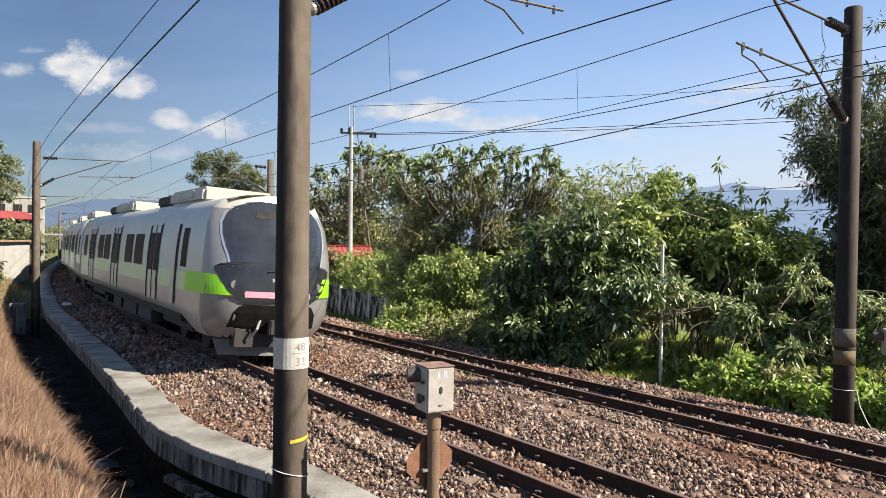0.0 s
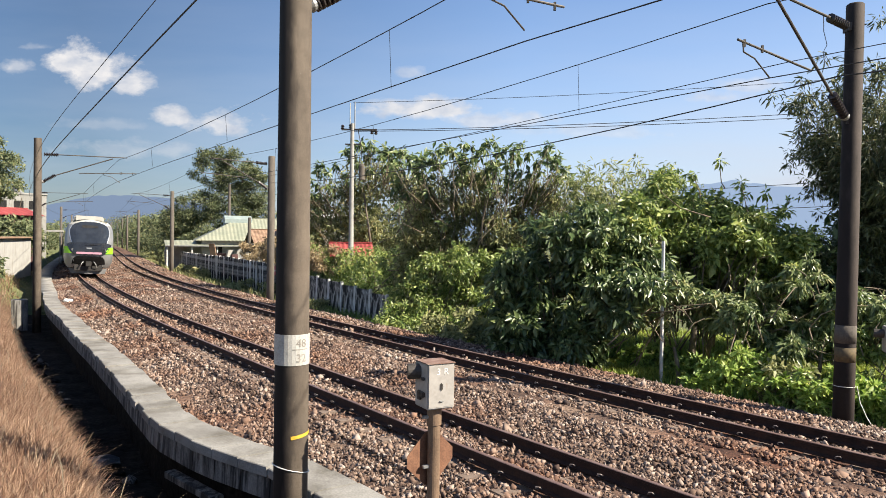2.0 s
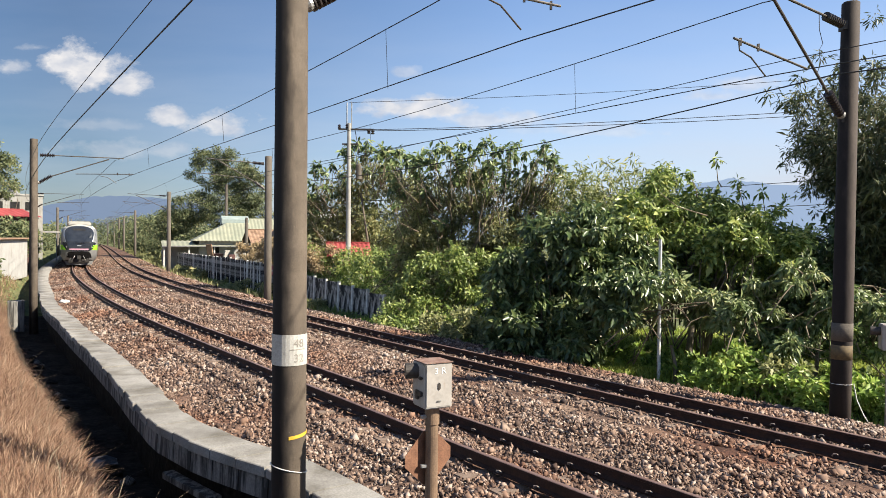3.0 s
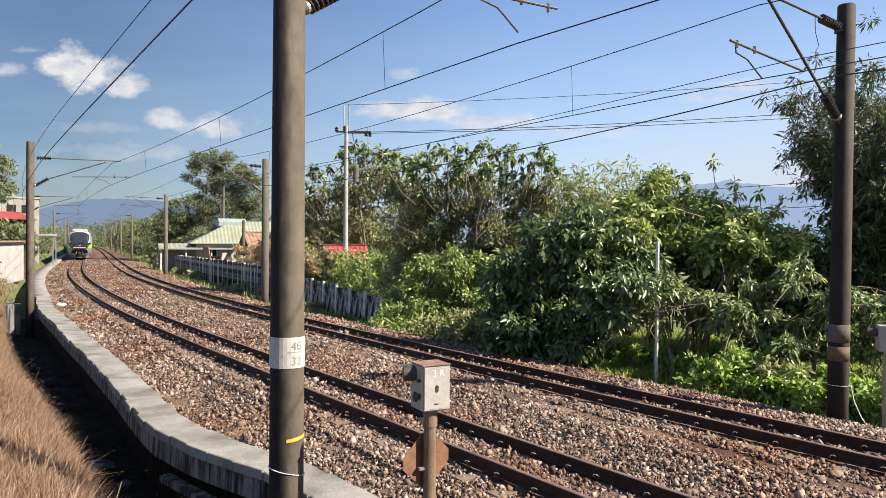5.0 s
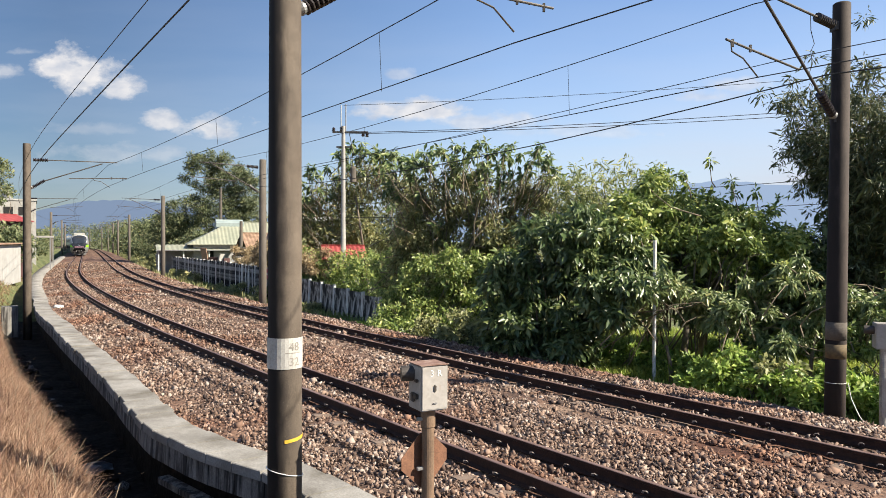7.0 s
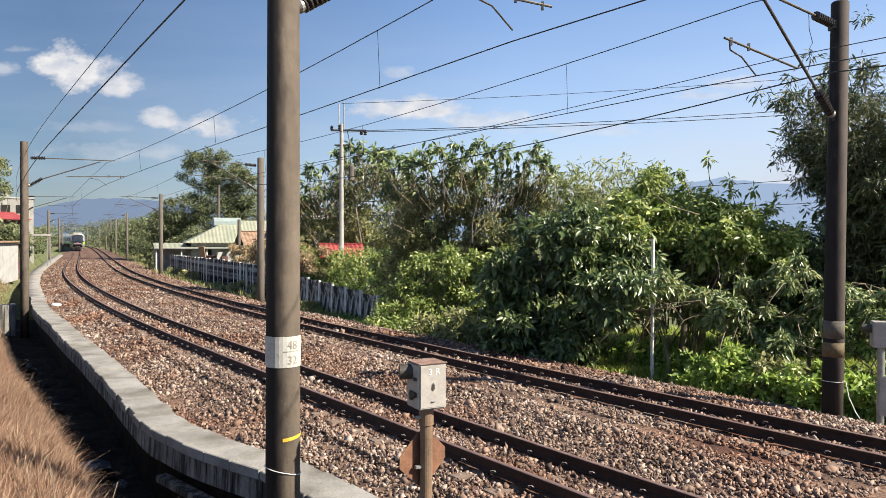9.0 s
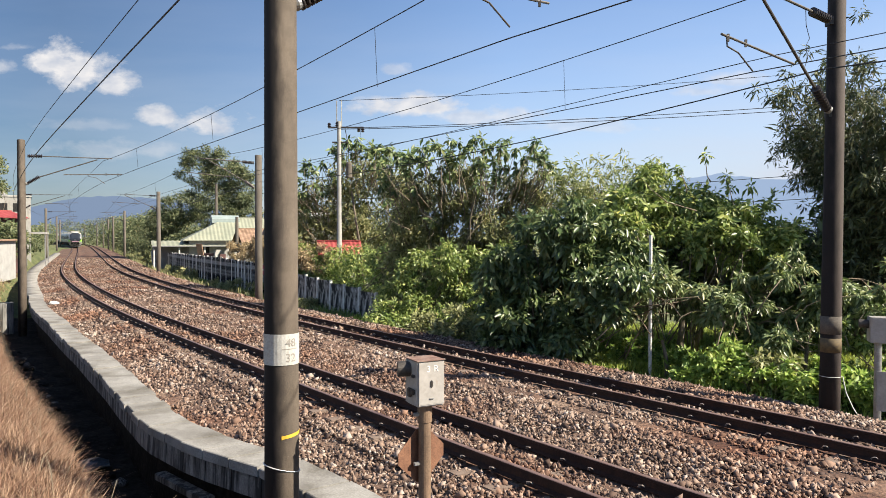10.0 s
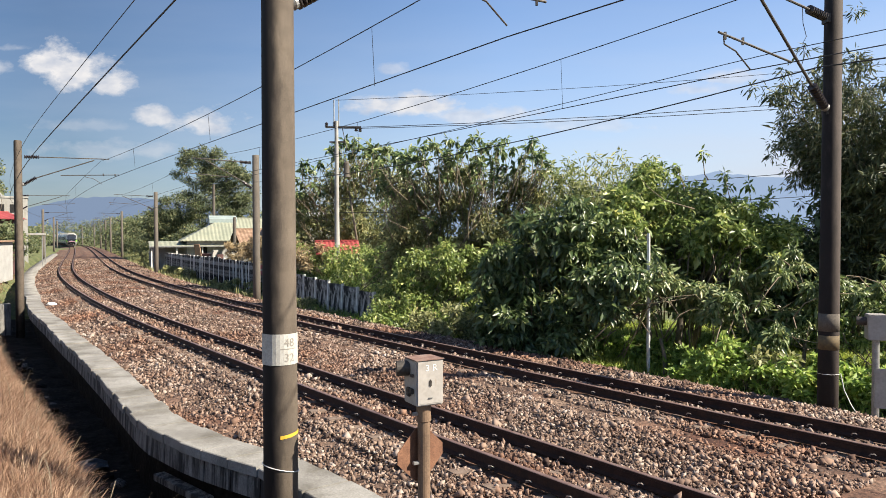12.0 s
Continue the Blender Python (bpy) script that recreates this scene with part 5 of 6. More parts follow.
    rosette_tree("thicket_tree", "tree of leaf rosettes rising behind the utility pole", (-4.0, 38.9, -0.7), crown_tips(tops2, 38.4, 90, 0.9), 18, 0.29, M_leafR, 49)
    rosette_tree("broadleaf_tree", "slender sapling with leaf tufts above the bright tree", (7.0, 19.4, -0.7), [(6.6, 19.4, 4.6), (7.35, 19.4, 4.95), (7.9, 19.3, 4.35), (8.6, 19.4, 4.1), (9.3, 19.5, 3.9), (5.6, 19.4, 4.3), (9.0, 19.4, 3.7)], 22, 0.19, M_leafB, 51, stem=0.9)
    cs, rs = mass(-1.9, 3.2, 25.2, -0.4, [(-1.9, 1.0), (-1.2, 1.6), (-0.4, 2.4), (1.4, 2.0), (3.2, 2.6)], 0.7, 3, 8)
    tree("hedge_tree", "leafy climbing growth over the wall end", (-0.6, 25.6, -0.7), cs, rs,
         20000, 0.14, M_leafB, 38, trunk=0.06, per=26, spread=0.27, droop=0.5, category="shrub", limbs=40)
    cs = [tuple(along(q, 10.0 + 0.5 * (k % 2), 0.1 + 0.75 * (k % 3))) for k, q in enumerate(np.arange(20.5, 34, 0.4))]
    rs = [(0.7, 0.6, 0.65)] * len(cs)
    tree("hedge_tree", "leafy creeper and bushes rising behind the wall", (-4.2, 33.6, -0.7), cs, rs, 16000, 0.15, M_leafB, 47, trunk=0.06, per=24, spread=0.28, droop=0.5, category="shrub", limbs=30)
    cs, rs = mass(-0.6, 2.6, 21.6, -0.6, [(-0.6, 0.2), (0.8, 0.5), (2.6, 0.6)], 0.5, 2, 9)
    tree("hedge_tree", "low dull green growth beside the ballast", (1.0, 21.8, -0.75), cs, rs, 8000, 0.13, M_leafC, 45, trunk=0.04, per=32, spread=0.2, droop=0.4, category="shrub", limbs=30)
    bamboo("bamboo", "feathery light green bamboo clump behind the shrubs", (6.3, 26.5, -0.7), 6.9, 1.6, 1.2, 34, 22000, 0.22, M_bamboo, 41)
    bamboo("bamboo", "tall dark bamboo clump beside the pole", (12.7, 20.0, -0.7), 9.4, 2.6, 2.2, 60, 60000, 0.2, M_bambshade, 42)
    bamboo("bamboo", "tall arching bamboo at the edge of the thicket", (15.2, 19.6, -0.7), 8.8, 2.4, 1.8, 36, 30000, 0.19, M_bambshade, 43)
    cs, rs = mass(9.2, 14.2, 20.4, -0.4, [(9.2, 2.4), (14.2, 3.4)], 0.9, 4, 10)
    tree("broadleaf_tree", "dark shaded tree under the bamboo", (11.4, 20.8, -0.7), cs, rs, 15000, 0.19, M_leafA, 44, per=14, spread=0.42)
    cs, rs = mass(9.0, 12.4, 15.2, -0.6, [(9.0, 0.5), (10.4, 1.2), (12.4, 1.6)], 0.5, 2, 11)
    tree("shrub", "bright leafy shrub by the cabinet", (10.6, 15.4, -0.7), cs, rs, 8000, 0.14, M_leafB, 46, trunk=0.04, per=30, spread=0.2, droop=0.5, category="shrub", limbs=40)
    # low bright weeds along the verge
    rng = np.random.default_rng(50)
    k = 0
    for s in np.concatenate([np.arange(-3, 6.5, 0.27), np.arange(6.5, 19, 0.45)]):
        k += 1
        q = along(s + rng.uniform(-0.3, 0.3), 8.45 + rng.uniform(-0.15, 1.1) + (0.5 if 5 < s < 9 else 0))
        hgt = rng.uniform(0.25, 0.6) if s > 5 else rng.uniform(0.35, 0.95)
        tree("verge_shrub", "low bright green weed bush beside the ballast", (q.x, q.y, -0.75), [(q.x, q.y, -0.62 + hgt * 0.5), (q.x + 0.3, q.y - 0.1, -0.66 + hgt * 0.35)], [(0.55, 0.45, hgt * 0.6), (0.45, 0.4, hgt * 0.45)],
             1100, 0.125, M_weed if rng.random() < 0.75 else M_leafC, 100 + k, trunk=0.012, per=40, spread=0.13, droop=0.2, wide=0.5, category="shrub", limbs=10, group="verge weeds")
    # trees behind the house, far hedges, left tree
    tree("tall_tree", "tall feathery tree behind the green-roofed house", (-29, 96, -0.7), [(-32.5, 96, 11.5), (-29, 96, 11), (-26.5, 95, 9), (-34, 95, 6.5), (-30, 94, 6), (-26, 94, 5), (-36.5, 95, 4.5)], [(2.6, 2.2, 3.6), (2.4, 2.2, 4.0), (2.4, 2, 3.4), (2.6, 2.2, 2.4), (3.2, 2, 3.0), (3, 2, 3), (2.4, 2, 2.2)],
         46000, 0.3, M_leafD, 60, trunk=0.3, per=13, spread=0.6, droop=0.4, wide=0.32)
    k = 0
    for q, u, w, h in ((84, 13, 3.5, 3.6), (96, 12, 3.5, 4.2), (106, 12, 4, 4.8), (118, 12.5, 4.5, 5.6), (134, 12, 5, 6.6), (152, 12, 5, 7.2), (172, 12, 5.5, 7.6), (196, 12, 6, 8.2), (222, 11.5, 6, 8.6), (252, 11, 7, 9), (290, 10.5, 7, 9.5), (335, 10, 8, 9.5), (140, 18, 6, 7.6), (205, 19, 7, 9.5), (72, 24, 5, 5.5), (58, 27, 5, 5.2)):
        x, y = along(q, u)[:2]
        k += 1
        tree("hedge_tree", "rounded green trees lining the distant track", (x, y, -0.7), [(x - w * 0.4, y, h * 0.42), (x + w * 0.4, y + 1, h * 0.38), (x, y, h * 0.68), (x, y - 1, h * 0.2)], [(w * 0.6, w * 0.5, h * 0.5), (w * 0.65, w * 0.5, h * 0.45), (w * 0.5, w * 0.4, h * 0.35), (w * 0.8, w * 0.5, h * 0.3)],
             9000 if q < 120 else 4000, 0.25 if q < 120 else 0.45, M_far, 200 + k, trunk=0.15, per=8, spread=0.6, limbs=6, group="distant trees")
    tree("tall_tree", "tall green tree behind the white building", (-45, 69, -0.5), [(-46, 69, 10.5), (-44.5, 70, 8.5), (-47, 68, 7)], [(2.2, 2, 2.8), (2.0, 2, 2.4), (2.4, 2, 2.2)], 16000, 0.27, M_far, 61, trunk=0.25, per=12, spread=0.5)
    tree("shrub", "leafy green bush between the shed and the red roof", (-35.6, 57.8, -0.4), [(-34.6, 57.5, 2.7), (-36.3, 58, 3.1), (-35.2, 57.4, 1.9)], [(1.3, 1.1, 0.9), (1.5, 1.2, 1.0), (1.4, 1.1, 1.0)], 5000, 0.3, M_far, 62, trunk=0.08, per=9, spread=0.45, category="shrub")
    k = 0
    for s, u, h in ((44, -5.2, 1.0), (52, -6.5, 1.8), (58, -7.4, 2.2), (70, -5.0, 2.2), (80, -5.4, 3.0), (92, -6.0, 3.4), (118, -6.0, 4.0), (140, -6.5, 4.5), (170, -6.5, 5.5), (200, -7, 6), (235, -7, 7)):
        k += 1
        q = along(s, u)
        tree("shrub", "green shrubs growing by the walkway boundary", (q.x, q.y, -0.4), [(q.x, q.y, h * 0.55)], [(h * 0.55, h * 0.5, h * 0.5)], 1500, 0.22 + 0.02 * h, M_far, 240 + k, trunk=0.04, per=16, spread=0.3, category="shrub", limbs=5)
    # dry brush in front of the house
    k = 0
    for s, u, h in ((37, 9.7, 2.5), (40, 9.9, 2.3), (31.5, 9.7, 2.3), (33.5, 9.9, 2.6), (28, 9.8, 2.0), (44, 9.9, 2.2)):
        k += 1
        q = along(s, u)
        tree("dry_shrub", "dry straw-coloured brush above the old wall", (q.x, q.y, -0.7), [(q.x, q.y, h * 0.75)], [(1.0, 0.6, h * 0.35)], 3000, 0.17, M_straw, 260 + k, trunk=0.03, per=30, spread=0.22, wide=0.22, category="shrub", bark=M_twig, limbs=20)
    k = 0
    for s, u, h in ((45, 8.3, 0.6), (38, 8.2, 0.7), (34, 8.3, 0.8), (52, 8.2, 0.8), (60, 8.2, 1.0), (26, 8.3, 0.4), (75, 8.6, 1.2), (90, 8.2, 1.6), (100, 8.6, 1.4), (31, 8.3, 0.5)):
        k += 1
        q = along(s, u)
        tree("verge_shrub", "low green weeds at the foot of the wall", (q.x, q.y, -0.8), [(q.x, q.y, -0.7 + h * 0.5)], [(1.0, 0.5, h * 0.5)], 1300, 0.13, M_leafC, 280 + k, trunk=0.015, per=24, spread=0.2, category="shrub", limbs=6, group="verge weeds")


# ---- walls and houses ----
def build_wall():
    wall = thing("boundary_wall", "black-streaked old concrete panel wall with posts", "wall", kind="structure")
    s = 20.2
    rng = random.Random(8)
    while s < 88:
        step = 1.5
        a, b = along(s, 8.9), along(s + step, 8.9)
        top = float(np.interp(s, [20, 24, 30, 36, 45, 88], [0.38, 0.62, 0.9, 1.15, 1.25, 0.95])) + rng.uniform(-0.02, 0.02)
        h = heading(s + step / 2)
        m = Matrix.Translation((a + b) / 2) @ Matrix.Rotation(h, 4, "Z")
        part("panel", boxed(-0.035, 0.035, -step / 2 + 0.06, step / 2 - 0.06, -1.1, top, 0.008), M_wall, wall, m=m)
        part("post", boxed(-0.07, 0.06, -0.06, 0.06, -1.1, top + 0.04, 0.01), M_wallpost, wall, m=Matrix.Translation(a) @ Matrix.Rotation(h, 4, "Z"))
        if s > 29:
            for k in range(1, 6):
                part("picket", boxed(-0.055, 0.0, -0.045, 0.045, -1.0, top + rng.uniform(-0.22, 0.08), 0.01), M_wallpost if rng.random() < 0.22 else M_wall, wall, m=Matrix.Translation(a.lerp(b, k / 6)) @ Matrix.Rotation(h, 4, "Z") @ Matrix.Translation((-0.035, 0, 0)) @ Matrix.Rotation(rng.uniform(-0.06, 0.06), 4, "X"))
        s += step
    sign = thing("round_sign", "small round red and white warning sign", "sign", Matrix.Translation(along(33.0, 8.55)))
    part("post", tube([(0, 0, -1.0), (0, 0, 0.95)], 0.03, 8), M_wallpost, sign)
    disc = lathe([(0.27, -0.01), (0.27, 0.01)], 24)
    part("disc", disc, M_pink, sign, m=Matrix.Translation((-0.04, -0.06, 0.85)) @ Matrix.Rotation(radians(90), 4, "X"))
    part("bar", boxed(-0.17, 0.17, -0.02, 0, -0.04, 0.04), M_white, sign, m=Matrix.Translation((-0.04, -0.075, 0.85)))


def sheet_roof(w, d, rise, ribs):
    """Corrugated sloping sheet from y=0 (low) to y=d (high), with thickness."""
    bm = bmesh.new()
    n = ribs * 2
    for z in (0.0, -0.05):
        row = [[bm.verts.new((-w / 2 + w * i / n, y, y / d * rise + (0.035 if i % 2 else 0.0) + z)) for i in range(n + 1)] for y in (0, d)]
        for i in range(n):
            bm.faces.new((row[0][i], row[0][i + 1], row[1][i + 1], row[1][i]))
    bmesh.ops.recalc_face_normals(bm, faces=bm.faces[:])
    return bm


def house(label, at, turn, w, d, eave, ridge, m_wall, m_roof, windows=2, ribs=16, base=-0.8, hip=False):
    ob = thing("house", label, "house", Matrix.Translation(at) @ Matrix.Rotation(radians(turn), 4, "Z"))
    for nm, b in (("front_wall", (-w / 2, w / 2, -d / 2, -d / 2 + 0.15)), ("back_wall", (-w / 2, w / 2, d / 2 - 0.15, d / 2)), ("side_wall", (-w / 2, -w / 2 + 0.15, -d / 2 + 0.15, d / 2 - 0.15)), ("side_wall", (w / 2 - 0.15, w / 2, -d / 2 + 0.15, d / 2 - 0.15))):
        part(nm, boxed(*b, base, eave), m_wall, ob)
    for sgn in (1, -1) if not hip else ():
        r = part("roof", sheet_roof(w + 0.8, d / 2 + 0.5, ridge - eave, ribs), m_roof, ob)
        r.matrix_basis = (Matrix.Identity(4) if sgn > 0 else Matrix.Rotation(math.pi, 4, "Z")) @ Matrix.Translation((0, -d / 2 - 0.5, eave))
    if hip:
        # ribbed slopes: front and back run to a point over the hipped end
        a, e, x1, x0 = d / 2 + 0.5, eave, w / 2 + 0.4, -w / 2 - 0.6
        for y in (-a, a):
            bm = bmesh.new()
            n = ribs * 2
            for i in range(n):
                q = []
                for j in (i, i + 1):
                    x = x0 + (x1 - x0) * j / n
                    f = min(1.0, (x - x0) / a)
                    q.append((x, y, e + (0.04 if j % 2 else 0), y * (1 - f), e + (ridge - e) * f + (0.04 if j % 2 else 0)))
                lo, hi = [bm.verts.new(v[:3]) for v in q], [bm.verts.new((v[0], v[3], v[4])) for v in q]
                bm.faces.new((lo[0], lo[1], hi[1], hi[0]))
            bmesh.ops.remove_doubles(bm, verts=bm.verts[:], dist=0.001)
            ext = bmesh.ops.extrude_face_region(bm, geom=bm.faces[:])
            for v in ext["geom"]:
                if isinstance(v, bmesh.types.BMVert):
                    v.co.z -= 0.06
            bmesh.ops.recalc_face_normals(bm, faces=bm.faces[:])
            part("roof", bm, m_roof, ob)
        bm = bmesh.new()
        bm.faces.new([bm.verts.new(v) for v in ((x0, a, e), (x0, -a, e), (x0 + a, 0, ridge))])
        ext = bmesh.ops.extrude_face_region(bm, geom=bm.faces[:])
        for v in ext["geom"]:
            if isinstance(v, bmesh.types.BMVert):
                v.co.z -= 0.06
        bmesh.ops.recalc_face_normals(bm, faces=bm.faces[:])
        part("roof", bm, m_roof, ob)
    part("ridge_cap", boxed(-w / 2 - 0.4 + (d / 2 + 0.3 if hip else 0), w / 2 + 0.4, -0.15, 0.15, ridge - 0.01, ridge + 0.06, 0.02), m_roof, ob)
    for k in range(windows):
        x = -w / 2 + w * (k + 0.5) / windows
        win = part("window", boxed(x - 0.55, x + 0.55, -d / 2 - 0.03, -d / 2 + 0.02, eave - 1.6, eave - 0.5, 0.01), M_plaster, ob)
        part("pane", boxed(x - 0.48, x + 0.48, -d / 2 - 0.05, -d / 2 - 0.02, eave - 1.53, eave - 0.57), M_dark, win)
    return ob


def build_houses():
    home = house("low house with hipped pale green sheet roof behind the wall", (-22.4, 76, 0), 22, 8.6, 8, 2.3, 4.7, M_grey, M_roofgreen, 3, 26, hip=True)
    lantern = bmesh.new()
    ends = [[lantern.verts.new((x, y, z)) for y, z in ((-1.0, 4.1), (-1.0, 4.55), (0.0, 4.95), (1.0, 4.55), (1.0, 4.1))] for x in (-1.9, 0.9)]
    for i in range(5):
        lantern.faces.new((ends[0][i], ends[0][(i + 1) % 5], ends[1][(i + 1) % 5], ends[1][i]))
    lantern.faces.new(list(reversed(ends[0])))
    lantern.faces.new(ends[1])
    bmesh.ops.recalc_face_normals(lantern, faces=lantern.faces[:])
    part("roof_lantern", lantern, M_teal, home, "small grey-teal raised roof vent")
    shed = thing("lean_to", "grey lean-to with rusted sheet roof and clutter", "shed", Matrix.Translation((-25.0, 71.5, 0)) @ Matrix.Rotation(radians(24), 4, "Z"))
    part("roof", sheet_roof(7.4, 3.2, 0.5, 16), M_roofgreen, shed, m=Matrix.Translation((0, -1.6, 1.75)))
    for x in (-3.5, -1.2, 1.2, 3.5):
        part("post", boxed(x - 0.06, x + 0.06, -1.4, -1.28, -0.8, 1.75), M_wallpost, shed)
    part("back_wall", boxed(-3.6, 3.6, 1.3, 1.42, -0.8, 2.1), M_grey, shed)
    part("gutter", boxed(-3.75, 3.75, -1.7, -1.6, 1.66, 1.78, 0.02), M_steel, shed)
    rng = random.Random(31)
    for k in range(14):
        w, h = rng.uniform(0.5, 1.3), rng.uniform(0.3, 0.9)
        ob = part("stored_board", boxed(-w / 2, w / 2, -0.05, 0.05, 0, h, 0.01), rng.choice((M_roofrust, M_wallpost, M_grey, M_maroon)), m=Matrix.Translation(along(rng.uniform(38, 62), 10.6 + rng.uniform(0, 1.2), -0.7)) @ Matrix.Rotation(rng.uniform(-0.5, 1.2), 4, "Z") @ Matrix.Rotation(rng.uniform(-0.3, 0.3), 4, "X") @ Matrix.Diagonal((1, 1, 3.2, 1)))
        tagged(ob, "old board leaning in the yard behind the wall", "board", group="boards in the yard")
    house("brown rusted sheet-roofed shed beside the green-roofed house", (-16.8, 66, 0), 25, 3.2, 5, 2.1, 3.4, M_grey, M_roofrust, 1, 12)
    house("small hut with bright red sheet roof in the thicket", (-5.3, 37.6, 0), 12, 1.5, 2.4, 1.8, 2.45, M_grey, M_roofred, 1, 10)
    house("pale concrete house behind the thicket", (-11.5, 66, 0), 15, 5.0, 5.0, 4.5, 4.9, M_grey, M_grey, 2, 4)
    # left of the line
    lw = thing("garden_wall", "long whitewashed wall with stained plaster", "wall", kind="structure")
    a, b = Vector((-27.8, 41.5, 0)), Vector((-33.2, 55.5, 0))
    d = (b - a)
    m = Matrix.Translation((a + b) / 2) @ Matrix.Rotation(math.atan2(d.y, d.x), 4, "Z")
    part("wall_face", boxed(-d.length / 2, d.length / 2, -0.08, 0.08, -0.6, 2.35, 0.01), M_limewash, lw, m=m)
    part("roof_edge", boxed(-d.length / 2 - 0.2, d.length / 2 + 0.2, -0.35, 0.9, 2.35, 2.47, 0.02), M_roofrust, lw, m=m)
    house("red sheet-roofed building beside the line", (-40.8, 62, 0), 60, 6, 5, 4.3, 5.0, M_maroon, M_roofred, 2, 12, base=-0.6)
    tower = thing("apartment_building", "white three-storey building with balconies", "building", Matrix.Translation((-56, 91, 0)) @ Matrix.Rotation(radians(30), 4, "Z"))
    part("wall", boxed(-3.2, 3.2, -4, 4, -0.6, 7.6), M_plaster, tower)
    for z in (2.3, 4.8):
        bal = part("balcony", boxed(-2.8, 2.8, -5.0, -4.0, z, z + 0.9, 0.02), M_plaster, tower)
        for x in (-1.6, 0.2, 1.8):
            win = part("window", boxed(x - 0.5, x + 0.5, -4.04, -3.98, z + 0.95, z + 2.0), M_dark, tower)
    part("parapet", boxed(-3.3, 3.3, -4.1, 4.1, 7.6, 7.8), M_grey, tower)
    part("water_tank", lathe([(0.6, 7.8), (0.6, 9.0), (0.2, 9.2)], 14), M_steel, tower)
    awn = thing("carport", "white-edged flat canopy on thin posts", "carport", Matrix.Translation((-41.5, 73, 0)) @ Matrix.Rotation(radians(27), 4, "Z"))
    part("canopy", boxed(-1.1, 1.1, -4, 4, 2.9, 3.1, 0.03), M_plaster, awn)
    for x in (-1, 1):
        for y in (-3.8, 3.8):
            part("post", boxed(x - 0.05, x + 0.05, y - 0.05, y + 0.05, -0.5, 2.9), M_steel, awn)


def build_utility_pole():
    x, y = -5.05, 36.0
    pole = thing("utility_pole", "tall grey concrete power pole with crossarms and insulators", "utility pole", Matrix.Translation((x, y, 0)))
    part("shaft", lathe([(0.15, -0.8), (0.095, 8.5), (0.085, 8.55)], 14), M_grey, pole)
    part("crossarm", boxed(-0.55, 1.25, -0.05, 0.05, 8.2, 8.28), M_darksteel, pole)
    part("crossarm", boxed(-0.35, 0.45, -0.05, 0.05, 7.45, 7.52), M_darksteel, pole)
    part("top_spike", tube([(-0.12, 0, 8.2), (-0.12, 0, 9.6)], 0.03, 6), M_steel, pole)
    part("top_spike", tube([(0.12, 0, 8.2), (0.12, 0, 9.65)], 0.03, 6), M_steel, pole)
    for px, pz in ((-0.5, 8.36), (-0.1, 8.4), (1.0, 8.12), (1.2, 8.1)):
        part("insulator", lathe([(0.05, 0), (0.1, 0.04), (0.05, 0.1), (0.1, 0.14), (0.04, 0.22)], 10), M_insul, pole, m=Matrix.Translation((px, 0, pz - 0.1)))
    part("transformer", lathe([(0.17, 5.7), (0.15, 5.8), (0.15, 6.4), (0.1, 6.5)], 14), M_polegrey, pole, m=Matrix.Translation((0.5, 0, 0)))
    part("service_cable", tube([(-0.1, 0, 6.6), (-0.75, 0, 6.0), (-0.3, 0, 4.9), (-0.1, 0, 5.0)], 0.02, 5), M_wire, pole)
    part("service_cable", tube([(0.3, 0, 8.2), (0.5, 0, 7.2), (0.45, 0, 6.4)], 0.02, 5), M_wire, pole)
    for (z0, x1, y1, z1, r) in ((9.6, 44, 30, 12.8, 0.012), (8.2, 44, 30, 11.2, 0.016), (8.15, 44, 30, 10.8, 0.016)):
        pts = [Vector((x + (x1 - x) * f, y + (y1 - y) * f, z0 + (z1 - z0) * f - 1.1 * 4 * f * (1 - f) * 0.6)) for f in np.linspace(0, 1, 16)]
        wire("power_line", pts, r, "thin dark power line from the utility pole")
    for z0, x0, y0, z1, x1, y1 in ((4.6, -5, 36, 6.2, 26, 27), (3.9, -5, 36, 5.0, 26, 27)):
        pts = [Vector((x0 + (x1 - x0) * f, y0 + (y1 - y0) * f, z0 + (z1 - z0) * f - 0.35 * 4 * f * (1 - f))) for f in np.linspace(0, 1, 12)]
        wire("cable", pts, 0.014, "dark low cable through the treetops")
    # short pole and post among the bushes
    stub = part("short_pole", lathe([(0.17, -0.8), (0.14, 4.4), (0.1, 4.45)], 10), M_polegrey, m=Matrix.Translation((-18.0, 63.2, 0)))
    tagged(stub, "short weathered pole in front of the roofs", "pole")
    tall = part("lamp_pole", lathe([(0.2, -0.8), (0.14, 8.4)], 10), M_polegrey, m=Matrix.Translation((-24.0, 76.5, 0)))
    tagged(tall, "tall weathered pole rising past the green roof", "pole")
    stake = part("marker_stake", tube([(0, 0, -0.8), (0.0, 0, 2.75)], [0.045, 0.04], 10), M_wallpost, m=Matrix.Translation((5.2, 17.25, 0)))
    tagged(stake, "slim whitish concrete stake among the shrubs", "stake")
    cab = thing("signal_cabinet", "grey steel signal cabinet on a post by the shrubs", "signal", Matrix.Translation((7.75, 12.35, 0)) @ Matrix.Rotation(radians(-20), 4, "Z"))
    part("post", tube([(0, 0, -0.8), (0, 0, 0.85)], 0.06, 14), M_steel, cab)
    part("housing", boxed(-0.15, 0.15, -0.15, 0.15, 0.85, 1.3, 0.012), M_box, cab)
    part("lamp_hood", tube([(-0.13, 0, 1.17), (-0.3, 0.02, 1.17)], 0.075, 16), M_darksteel, cab)
